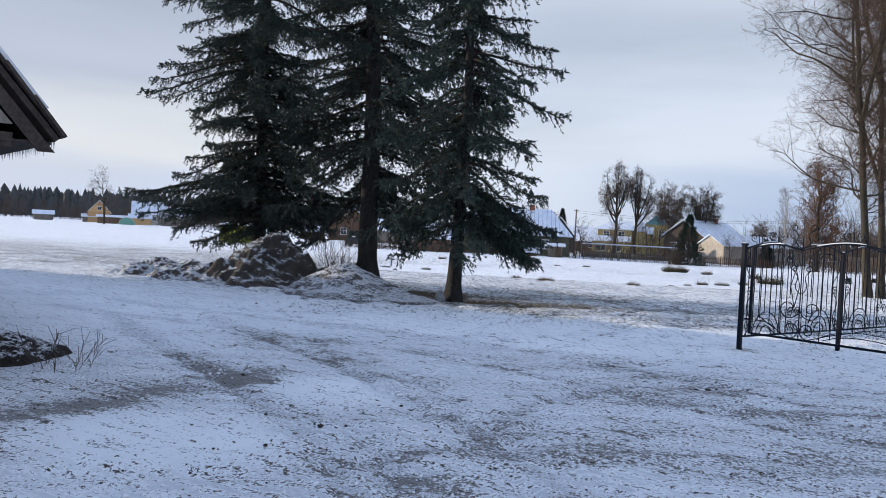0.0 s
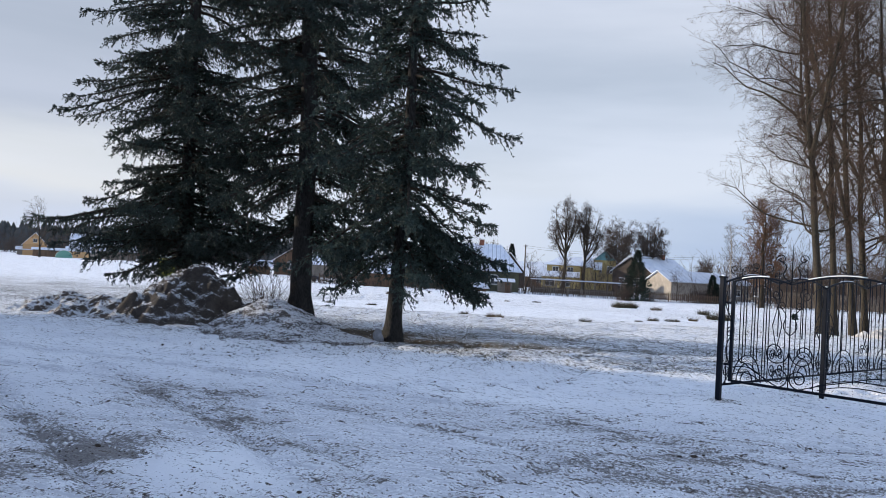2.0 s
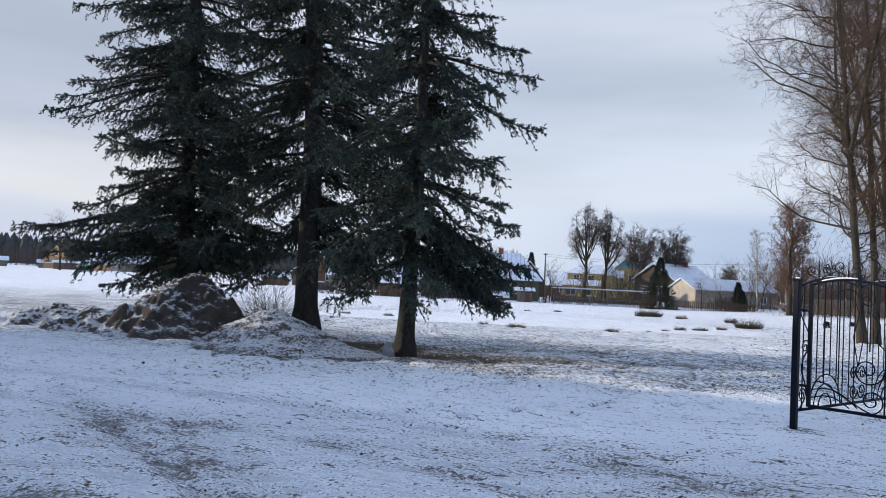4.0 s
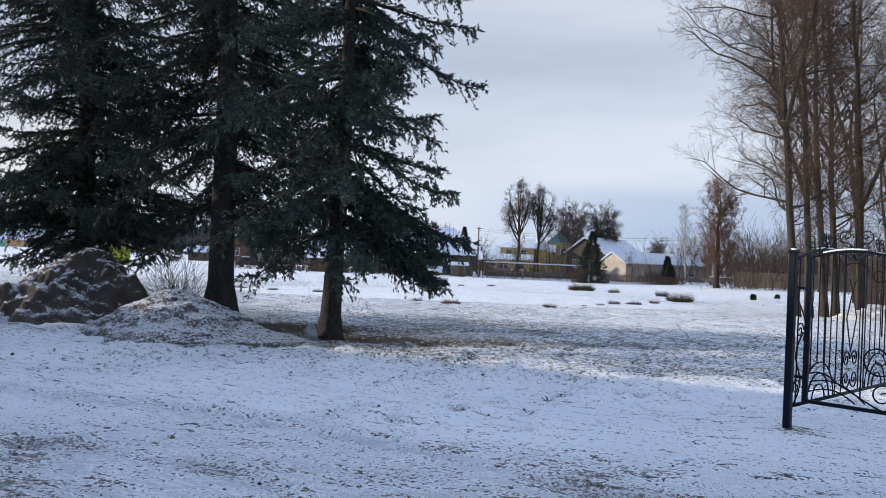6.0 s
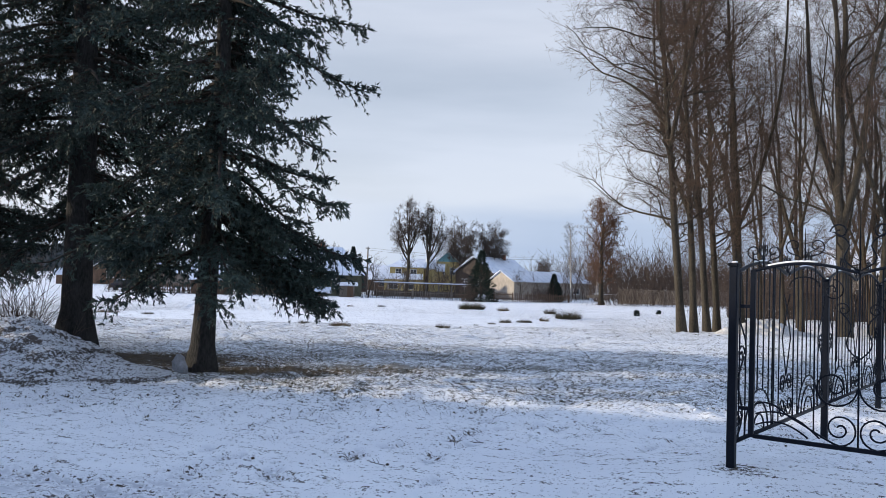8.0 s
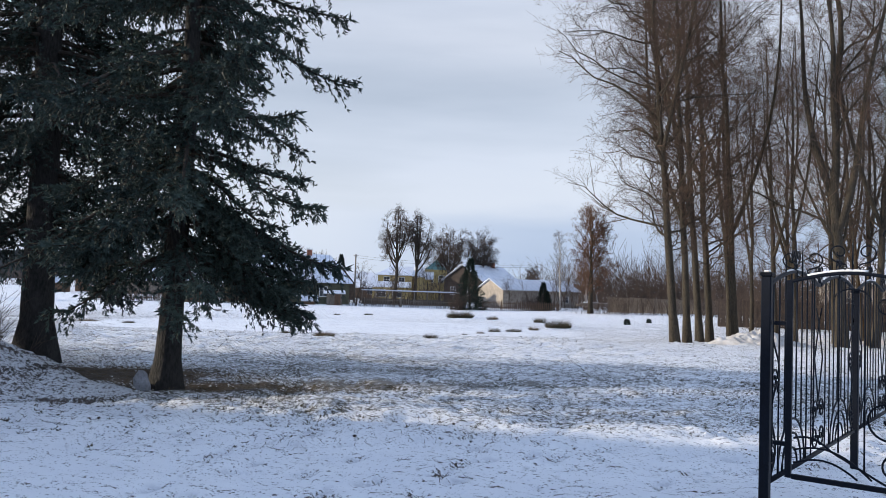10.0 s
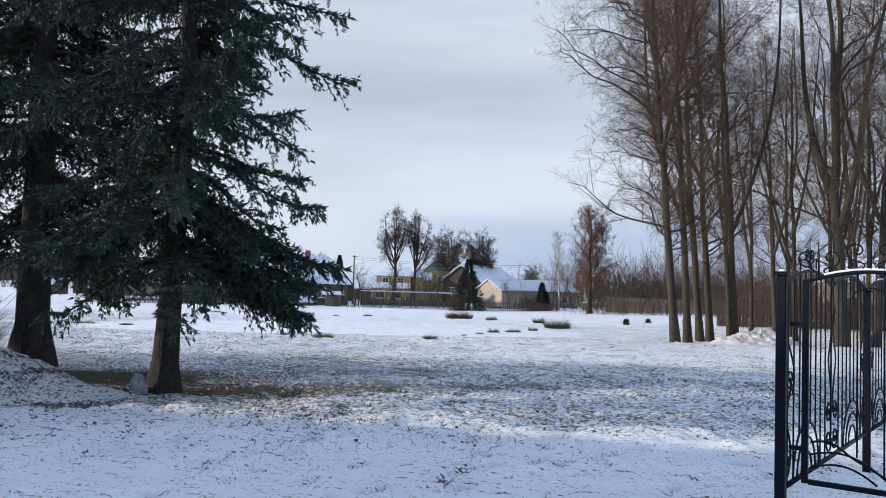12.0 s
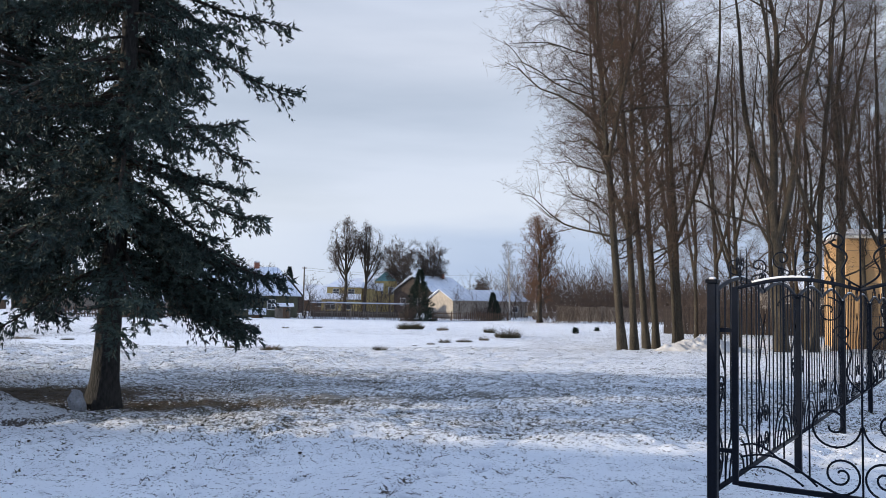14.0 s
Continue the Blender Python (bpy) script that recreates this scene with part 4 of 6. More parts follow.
stand(birch, 51.5, 108.5, 120, (0, 1), 0.8)

fir("fir_tree", (33.9, 108.0), 6.9, 2.4, 201, "dense dark green fir by the garden fence")
fir("fir_tree", (43.6, 105.5), 3.8, 1.0, 202, "small green fir beside the brick shed")
fir("fir_tree", (45.2, 108.0), 2.6, 1.0, 203, "low dark conifer beside the brick shed")
fir("fir_sapling", (37.0, 71.0), 0.5, 0.22, 204, "knee-high fir sapling standing in the snow")
fir("fir_sapling", (41.0, 74.0), 0.35, 0.15, 205, "tiny fir sapling standing in the snow")
fir("fir_tree", (28.0, 185.0), 9.5, 2.2, 206, "distant dark pine behind the village")
fir("fir_tree", (26.0, 186.0), 8.5, 1.8, 207, "distant dark pine behind the village")


def far_forest():
    rng = np.random.RandomState(61)
    chunks = []
    for layer, dist in ((0, 420), (1, 440), (2, 460), (3, 485)):
        n = 300
        b = np.radians(np.linspace(-64, -3, n) + rng.uniform(-0.35, 0.35, n))
        hgt = rng.uniform(6.0, 13.0, n) + 3.5 * fractal(b * 40, 0 * b + layer, 3, 8) + 0.8 * layer
        for bi, h in zip(b, hgt):
            fat = rng.uniform(0.55, 1.35)
            x, y = math.sin(bi) * dist, math.cos(bi) * dist
            m = 7
            az = np.arange(m) * 2 * np.pi / m + rng.uniform(0, 1)
            rings = []
            for f, r in ((0.0, 2.4), (0.3, 3.0), (0.55, 2.0), (0.57, 2.4), (0.78, 1.1), (0.8, 1.5), (1.0, 0.05)):
                rr = r * fat * rng.uniform(0.55, 1.3, m)
                rings.append(np.stack([x + np.cos(az) * rr, y + np.sin(az) * rr, np.full(m, -1.9 + f * h)], -1))
            idx = np.arange(7 * m).reshape(7, m)
            q = np.stack([idx[:-1], np.roll(idx[:-1], -1, 1), np.roll(idx[1:], -1, 1), idx[1:]], -1).reshape(-1, 4)
            chunks.append((np.concatenate(rings), q))
    v, f = merge(chunks)
    tagged(new("far_forest", mesh_from("far_forest", v, f, FOREST)), "dark conifer forest along the horizon", "forest", kind="stuff")


far_forest()


def brush(name, x0, y0, x1, y1, count, height, seed, label, mat=BRUSHWOOD, depth=4.0, r=0.012):
    """A thicket of bare shoots along a line."""
    rng = np.random.RandomState(seed)
    k = rng.uniform(0, 1, count)
    x = x0 + (x1 - x0) * k + rng.normal(0, depth * 0.5, count)
    y = y0 + (y1 - y0) * k + rng.normal(0, depth * 0.5, count)
    z = level(x, y) - 0.05
    base = np.stack([x, y, z], -1)
    h = height * rng.uniform(0.25, 1.15, count) * (0.6 + 0.8 * fractal(x * 0.25, y * 0.25, 2, seed))
    d = np.stack([rng.normal(0, 0.3, count), rng.normal(0, 0.3, count), np.ones(count)], -1)
    s = np.linspace(0, 1, 4)
    P = base[:, None] + d[:, None] * (h[:, None] * s[None])[..., None]
    P[:, :, :2] += rng.normal(0, 0.12, (count, 1, 2)) * (h[:, None, None] * s[None, :, None] ** 2)
    R = r * (1.1 - s)[None] * np.ones((count, 1))
    P2, R2 = grow(rng, P, R, 0.2, 0.98, 6, lambda t: height * 0.33 + 0 * t, 0.6, 0.1, 2)
    v, f = merge([tubes(P, R, 4), tubes(P2, np.maximum(R2, r * 0.4), 3)])
    tagged(new(name, mesh_from(name, v, f, mat)), label, "shrubs", kind="stuff")


brush("thicket", 55, 112, 88, 88, 1100, 6.5, 71, "brown leafless thicket behind the concrete fence", depth=9, r=0.05)
brush("thicket", 60, 150, 110, 140, 700, 6.5, 72, "leafless brushwood behind the sheds", depth=9, r=0.04)
brush("thicket", 46, 66, 72, 52, 800, 5.5, 73, "low leafless underwood among the park trees", depth=6, r=0.018)
brush("thicket", -70, 215, 0, 205, 400, 4.5, 74, "leafless hedges between far gardens", depth=7, r=0.05)
brush("thicket", -190, 300, -70, 300, 500, 8.0, 75, "leafless scrub before the forest", depth=14, r=0.07)
brush("thicket", 17, 114.0, 46, 105, 230, 1.5, 76, "leafless garden shrubs along the fences", depth=1.8, r=0.02)
brush("thicket", 22, 130.0, 44, 128, 150, 4.0, 80, "leafless orchard shrubs before the yellow house", depth=3.0, r=0.045)
brush("thicket", -14, 112.0, 10, 112, 300, 1.5, 81, "leafless weeds along the dark fence", depth=1.5, r=0.03)
brush("thicket", 31, 106.5, 32.5, 106.0, 60, 2.2, 77, "dry brown shrub beside the fir", BRUSHWOOD, 0.7, 0.02)
brush("thicket", 41, 106, 43, 105, 90, 2.3, 78, "dry brown shrub before the brick shed", BRUSHWOOD, 0.8, 0.02)
brush("thicket", 46, 96.0, 84, 66, 900, 3.4, 82, "dense brown underwood before the concrete fence", depth=3, r=0.02)
brush("shoots", -3.05, 21.6, -2.7, 21.6, 44, 1.35, 79, "clump of thin bare shoots behind the snowy heap", BRUSHWOOD, 0.34, 0.010)

# ---- heaps ----


def heap(name, place, size, seed, mat, label, category, turn=0.0, lump=0.22, peak=1.3, foot=1.1):
    """A lumpy mound: a dome over an uneven outline, with clods in its surface."""
    rx, ry, h = size
    n, m = 160, 60
    a = np.linspace(0, 2 * np.pi, n, endpoint=False)
    r = np.linspace(0, 1, m)
    A, Rr = np.meshgrid(a, r)
    edge = 1 + 0.22 * (fractal(np.cos(A) * 1.6 + 9, np.sin(A) * 1.6 + 9, 3, seed) - 0.5) * 2
    X, Y = np.cos(A) * Rr * rx * edge, np.sin(A) * Rr * ry * edge
    Z = h * (1 - Rr ** peak) ** foot
    body = smooth(1 - Rr, 0.0, 0.25)
    Z = Z + body * lump * h * 2 * (fractal(X * 2.2 + 5, Y * 2.2 + 5, 4, seed + 3) - 0.5) + min(1.0, h / 0.9) * body * lump * 0.7 * (fractal(X * 6 + 3, Y * 6 + 3, 4, seed + 6) - 0.5) * 2 + min(1.0, h / 0.9) * body * (0.03 + 0.08 * lump) * np.abs(fractal(X * 11, Y * 11, 3, seed + 8) - 0.5) * 2
    Z = Z - 0.07 * smooth(Rr, 0.8, 1.0)
    verts = np.stack([X, Y, Z], -1).reshape(-1, 3)
    idx = np.arange(n * m).reshape(m, n)
    q = np.stack([idx[:-1], np.roll(idx[:-1], -1, 1), np.roll(idx[1:], -1, 1), idx[1:]], -1).reshape(-1, 4)
    me = mesh_from(name, verts, q, mat, True)
    x, y = place
    ob = new(name, me)
    ob.matrix_basis = pose(x, y, float(level(x, y)), 0, 0, turn)
    return tagged(ob, label, category)


def dusted(name, soil, soil_dark, cover, clump=6.0):
    """Soil with snow lying where the surface faces the sky."""
    m = material(name, soil, soil_dark, 0.95, 3.5, 40, 1.0, depth=0.04)
    nt = m.node_tree
    b = nt.nodes["Principled BSDF"]
    L = nt.links.new
    geo = nt.nodes.new("ShaderNodeNewGeometry")
    sep = nt.nodes.new("ShaderNodeSeparateXYZ")
    L(geo.outputs["Normal"], sep.inputs["Vector"])
    co = nt.nodes.new("ShaderNodeTexCoord")
    n = nt.nodes.new("ShaderNodeTexNoise")
    n.inputs["Scale"].default_value, n.inputs["Detail"].default_value, n.inputs["Roughness"].default_value = clump, 8, 0.78
    L(co.outputs["Object"], n.inputs["Vector"])
    ad = nt.nodes.new("ShaderNodeMath")
    ad.operation = "MULTIPLY_ADD"
    ad.inputs[1].default_value = 0.55
    L(sep.outputs["Z"], ad.inputs[0])
    L(n.outputs["Fac"], ad.inputs[2])
    st = nt.nodes.new("ShaderNodeMapRange")
    st.interpolation_type = "SMOOTHSTEP"
    st.inputs["From Min"].default_value, st.inputs["From Max"].default_value = 1.12 - cover, 1.22 - cover
    st.inputs["To Max"].default_value = 0.8
    L(ad.outputs["Value"], st.inputs["Value"])
    mx = nt.nodes.new("ShaderNodeMixRGB")
    old = b.inputs["Base Color"].links[0].from_socket
    L(st.outputs["Result"], mx.inputs["Fac"])
    L(old, mx.inputs["Color1"])
    mx.inputs["Color2"].default_value = (0.80, 0.82, 0.85, 1)
    L(mx.outputs["Color"], b.inputs["Base Color"])
    return m


SOIL_BARE = dusted("heaped_soil", (0.085, 0.071, 0.061), (0.03, 0.026, 0.023), 0.212, 34)
SOIL_DARK = dusted("churned_soil", (0.055, 0.045, 0.038), (0.02, 0.017, 0.015), 0.15, 14)
SOIL_FINE = dusted("fine_snowy_soil", (0.15, 0.125, 0.11), (0.05, 0.045, 0.042), 0.203, 24)
SOIL_SNOWY = dusted("snow_dusted_soil", (0.15, 0.12, 0.10), (0.05, 0.042, 0.036), 0.255, 18)
heap("soil_mound", (-4.6, 21.4), (2.15, 1.8, 1.30), 301, SOIL_BARE, "tall heap of dark clumpy soil under the spruce", "soil heap", 10, 0.22, 1.2, 1.2)
heap("soil_mound", (-6.7, 21.9), (1.6, 1.2, 0.55), 302, SOIL_SNOWY, "low lumpy soil heap with thin snow", "soil heap", 20, 0.26, 1.3)
heap("soil_mound", (-8.2, 23.1), (1.7, 1.1, 0.48), 303, SOIL_SNOWY, "low ragged soil heap with thin snow", "soil heap", 35, 0.32, 1.3)
heap("soil_mound", (-2.25, 18.65), (2.0, 1.55, 0.72), 304, SOIL_FINE, "rounded heap of fine soil dusted with snow", "soil heap", -12, 0.09, 1.6, 1.6)
heap("soil_mound", (-1.05, 18.0), (1.2, 0.75, 0.26), 308, SOIL_FINE, "low spread tail of snow-dusted soil", "soil heap", -10, 0.14, 1.4, 1.6)
heap("snow_bank", (22.6, 34.5), (2.3, 1.3, 0.62), 305, OLD_SNOW, "shovelled snow heap beside the park trees", "snow heap", -25, 0.2, 1.3)
heap("soil_mound", (-4.9, 8.6), (0.85, 0.8, 0.24), 306, SOIL_DARK, "dark soil heap with dead stems at the barn foot", "soil heap", 0, 0.35, 1.2)
brush("dead_stems", -4.3, 8.5, -3.7, 7.9, 16, 0.42, 307, "dead dry stems in the soil heap", BRUSHWOOD, 0.3, 0.003)

# ---- iron fence and gate ----


def spiral(cx, cz, r, turns, start, way=1, n=26, y=0.0):
    """A scroll in the panel's plane, from its rim inwards."""
    k = np.linspace(0, 1, n)
    a = start + way * 2 * np.pi * turns * k
    rr = r * (1 - 0.86 * k)
    return np.stack([cx + np.cos(a) * rr, np.full(n, y), cz + np.sin(a) * rr], -1)


def arch(x0, x1, z, h, n=14, y=0.0):
    a = np.linspace(np.pi, 0, n)
    c, r = (x0 + x1) / 2, (x1 - x0) / 2
    return np.stack([c + np.cos(a) * r, np.full(n, y), z + np.sin(a) * h], -1)


def s_curve(x0, z0, x1, z1, belly, n=16, y=0.0):
    k = np.linspace(0, 1, n)
    return np.stack([x0 + (x1 - x0) * k + belly * np.sin(2 * np.pi * k), np.full(n, y), z0 + (z1 - z0) * k], -1)


def finial(parent, x, z, s=1.0):
    """A spear with a pair of scrolls on the top rail."""
    rod("spear", [(x, 0, z), (x, 0, z + 0.17 * s), (x, 0, z + 0.19 * s), (x, 0, z + 0.26 * s)], 0.007, IRON, parent, 4, 0.002)
    for w in (-1, 1):
        rod("scroll", spiral(x + w * 0.075 * s, z + 0.13 * s, 0.06 * s, 1.3, -np.pi / 2, w), 0.006, IRON, parent)
        rod("scroll", s_curve(x, z, x + w * 0.075 * s, z + 0.07 * s, w * 0.02), 0.006, IRON, parent)


def ornament(parent, x, zb, half, s=1.0):
    """Lyre of scrolls with a lozenge above."""
    for w in (-1, 1):
        rod("scroll", spiral(x + w * half, zb + 0.13 * s, half * 0.95, 1.6, np.pi if w > 0 else 0, w), 0.0075, IRON, parent)
        rod("scroll", spiral(x + w * half, zb + 0.13 * s + 1.95 * half, half * 0.85, 1.6, np.pi if w > 0 else 0, -w), 0.0075, IRON, parent)
        rod("lozenge", [(x, 0, zb + 0.13 * s + 2.6 * half), (x + w * half * 1.25, 0, zb + 0.72 * s), (x, 0, zb + 0.98 * s), (x + w * half * 0.9, 0, zb + 1.1 * s)], 0.0065, IRON, parent)


def fence_section(length):
    ob = thing("fence_section", (0, 0, 0), "black wrought-iron fence panel with scrolls and spears", "fence", "iron fence panels")
    zb = 0.30
    half = length / 2
    top = lambda x: 1.545 + 0.10 * math.sin(np.pi * ((x % half) / half)) + 0.03 * (1 - abs(x - half) / half)
    rod("bottom_rail", [(0.05, 0, zb), (length - 0.05, 0, zb)], 0.017, IRON, ob)
    for a, b in ((0.04, half), (half, length - 0.04)):
        xs = np.linspace(a, b, 18)
        zs = [top(min(max(x, a), b - 1e-4)) for x in xs]
        rod("top_rail", [(x, 0, z) for x, z in zip(xs, zs)], 0.015, IRON, ob)
        cap = [(x, 0, z + 0.013) for x, z in zip(xs[5:12], zs[5:12])]
        rod("snow_cap", cap, 0.008, SNOW_CLEAN, ob, 6, label="thin line of snow on the rail")
    count = 19
    for i in range(1, count):
        x = length * i / count
        if abs(x - half) < 0.11:
            continue
        low = zb
        for c in (0.23, 0.77):
            d = abs(x - c * length)
            if d < 0.34:
                low = zb + 0.34 * math.sqrt(max(0, 1 - (d / 0.34) ** 2))
        rod("bar", [(x, 0, low), (x, 0, top(x) + (0.10 if i % 3 == 0 else 0))], 0.0065, IRON, ob)
    for c in (0.23, 0.77):
        for r in (0.34, 0.24, 0.14):
            rod("arch", arch(c * length - r, c * length + r, zb, r), 0.0075, IRON, ob)
    for x, w in ((0.06, 1), (length - 0.06, -1)):
        rod("scroll", s_curve(x + w * 0.03, zb, x + w * 0.20, zb + 0.62, w * 0.09), 0.0075, IRON, ob)
        rod("scroll", spiral(x + w * 0.13, zb + 0.64, 0.075, 1.5, 0 if w > 0 else np.pi, w), 0.007, IRON, ob)
        rod("scroll", spiral(x + w * 0.09, zb + 0.15, 0.075, 1.5, 0, w), 0.007, IRON, ob)
        rod("scroll", s_curve(x + w * 0.20, zb + 0.55, x + w * 0.05, zb + 1.15, w * 0.07), 0.0065, IRON, ob)
    ornament(ob, half, zb, 0.10)
    for f in (0.25, 0.5, 0.75):
        finial(ob, f * length, top(f * length - 1e-3), 0.85)
    return ob


def fence_post(height, half=0.030, label="square black iron fence post"):
    ob = thing("fence_post", (0, 0, 0), label, "post", "iron fence posts")
    part("shaft", box(-half, -half, -0.25, half, half, height - 0.012), IRON, ob, bevel=0.006)
    part("cap", box(-half - 0.008, -half - 0.008, height - 0.012, half + 0.008, half + 0.008, height + 0.012), IRON, ob, bevel=0.004)
    part("snow", box(-half + 0.01, -half + 0.01, height + 0.012, half - 0.01, half - 0.01, height + 0.026), SNOW_CLEAN, ob, bevel=0.006)
    return ob


P0 = np.array([4.30, 11.13])
FENCE = np.array([2.22, 1.59])
RUN = float(np.hypot(*FENCE))
FENCE_TURN = math.degrees(math.atan2(FENCE[1], FENCE[0]))
gate_post = fence_post(1.56, 0.030, "stout square black gate post with a snowy cap")
gate_post.matrix_basis = pose(P0[0], P0[1], 0.06, 0, 0, FENCE_TURN)
plain_post = fence_post(1.42)
section = fence_section(RUN)
for i in range(0, 7):
    p = P0 + FENCE * i
    zg = 0.0 if i < 2 else float(level(*p)) * 0.5
    m = pose(p[0], p[1], zg, 0, 0, FENCE_TURN)
    if i == 0:
        section.matrix_basis = m
    else:
        copy_thing(section, m)
        mp = pose(p[0], p[1], zg + 0.13, 0, 0, FENCE_TURN)
        if i == 1:
            plain_post.matrix_basis = mp
        else:
            copy_thing(plain_post, mp)


def gate_leaf():
    """The leaf swung open towards the yard; it hangs from the gate post."""
    L, zb = 2.0, 0.36
    ob = thing("gate_leaf", (4.395, 11.035, 0), "open black wrought-iron gate leaf with scrolls, snow on its rail", "gate", turn=math.degrees(math.atan2(-0.78, 0.63)))
    cusp = 0.70

    def top(x):
        if x < cusp:
            return 1.575 + 0.06 * math.sin(np.pi * x / cusp)
        return 1.575 + 0.12 * math.sin(np.pi * (x - cusp) / (L - cusp)) - 0.02 * (x - cusp)

    part("stile", box(-0.018, -0.018, zb, 0.018, 0.018, 1.585), IRON, ob, bevel=0.003)
    part("stile", box(L - 0.018, -0.018, zb - 0.05, L + 0.018, 0.018, 1.55), IRON, ob, bevel=0.003)
    part("bottom_rail", box(0.018, -0.015, zb - 0.006, L - 0.018, 0.015, zb + 0.024), IRON, ob, bevel=0.003)
    for z in (0.55, 1.30):
        part("hinge", box(-0.09, -0.012, z, -0.0185, 0.012, z + 0.026), IRON, ob)
    for a, b in ((0.0, cusp), (cusp, L)):
        xs = np.linspace(a, b, 22)
        zs = [top(min(x, b - 1e-5)) for x in xs]
        rod("top_rail", [(x, 0, z) for x, z in zip(xs, zs)], 0.015, IRON, ob)
        rod("snow_cap", [(x, 0, z + 0.0165) for x, z in zip(xs[3:14], zs[3:14])], 0.008, SNOW_CLEAN, ob, 6, label="thin line of snow on the rail")
    wave = lambda x: zb + 0.245 * (1 - min(1.0, abs(x - 0.08) / 0.46) ** 1.8)
    for i in range(1, 14):
        x = 0.14 * i
        if abs(x - cusp) < 0.03 or abs(x - L) < 0.05:
            continue
        far = x if x < cusp else cusp - (x - cusp) * cusp / (L - cusp)
        rod("bar", [(x, 0, wave(far) if abs(x - cusp) > 0.2 else zb + 0.60), (x, 0, top(x))], 0.0065, IRON, ob)
    rod("bar", [(cusp, 0, zb), (cusp, 0, 1.585)], 0.008, IRON, ob)
    for w, wide in ((-1, 1.0), (1, (L - cusp) / cusp)):
        # each long wave sweeps under the scroll beside the middle bar and curls up inside it
        curl = spiral(cusp + w * 0.115, zb + 0.135, 0.115, 1.65, -np.pi / 2, -w, 34)
        k = np.linspace(0, 1, 16, endpoint=False)
        x = cusp + w * (0.67 - 0.555 * k) * (wide + (1 - wide) * k)
        z = zb + 0.02 + 0.225 * (1 - k ** 1.7) ** 1.35 + 0.03 * np.sin(np.pi * np.minimum(k * 2.5, 1))
        rod("scroll", np.concatenate([np.stack([x, 0 * x, z], -1), curl]), 0.008, IRON, ob)
        for h0, reach in ((0.15, 0.46), (0.07, 0.38)):
            x = cusp + w * (0.67 - reach * k) * (wide + (1 - wide) * k)
            z = zb + 0.024 + h0 * (1 - k ** 2) + 0.05 * np.sin(np.pi * k)
            rod("wave", np.stack([x, 0 * x, z], -1), 0.0075, IRON, ob)
        rod("scroll", spiral(cusp + w * 0.155, zb + 0.42, 0.15, 1.45, np.pi if w > 0 else 0, w, 34), 0.008, IRON, ob)
        rod("scroll", s_curve(cusp, zb + 0.62, cusp + w * 0.13, zb + 0.95, w * 0.04), 0.0065, IRON, ob)
        rod("scroll", spiral(cusp + w * 0.10, zb + 0.96, 0.05, 1.4, 0 if w > 0 else np.pi, w), 0.0065, IRON, ob)
        rod("scroll", spiral(cusp + w * 0.17, 1.45, 0.08, 1.4, np.pi / 2, w), 0.0065, IRON, ob)
        rod("arch", arch(cusp + w * 0.35 - 0.10, cusp + w * 0.35 + 0.10, 1.47, 0.07), 0.0065, IRON, ob)
    for w in (-1, 1):
        rod("scroll", s_curve(cusp, 1.59, cusp + w * 0.17, 1.86, w * 0.05), 0.008, IRON, ob)
        rod("scroll", spiral(cusp + w * 0.13, 1.86, 0.06, 1.3, 0 if w > 0 else np.pi, w), 0.007, IRON, ob)
    rod("spear", [(cusp, 0, 1.58), (cusp, 0, 1.93), (cusp, 0, 2.02)], 0.008, IRON, ob, 4, 0.002)
    finial(ob, 0.35, 1.63, 1.0)
    finial(ob, 0.07, 1.60, 0.9)
    finial(ob, 1.35, 1.66, 1.0)


gate_leaf()

# ---- houses ----


def window(parent, x, z, w, h, y=0.0, frame_mat=WHITE_PAINT, pane=GLASS):
    """A framed window on a wall whose outer face lies at y, seen from -y."""
    t = 0.09
    bm = box(x - w / 2 - t, y - 0.05, z - t, x + w / 2 + t, y - 0.004, z)
    box(x - w / 2 - t, y - 0.05, z + h, x + w / 2 + t, y - 0.004, z + h + t, bm)
    box(x - w / 2 - t, y - 0.05, z, x - w / 2, y - 0.004, z + h, bm)
    box(x + w / 2, y - 0.05, z, x + w / 2 + t, y - 0.004, z + h, bm)
    box(x - 0.03, y - 0.045, z, x + 0.03, y - 0.004, z + h, bm)
    box(x - w / 2, y - 0.045, z + h * 0.62, x + w / 2, y - 0.004, z + h * 0.62 + 0.05, bm)
    win = part("window", bm, frame_mat, parent)
    part("pane", box(x - w / 2, y - 0.02, z, x + w / 2, y - 0.006, z + h), pane, win)
    return win


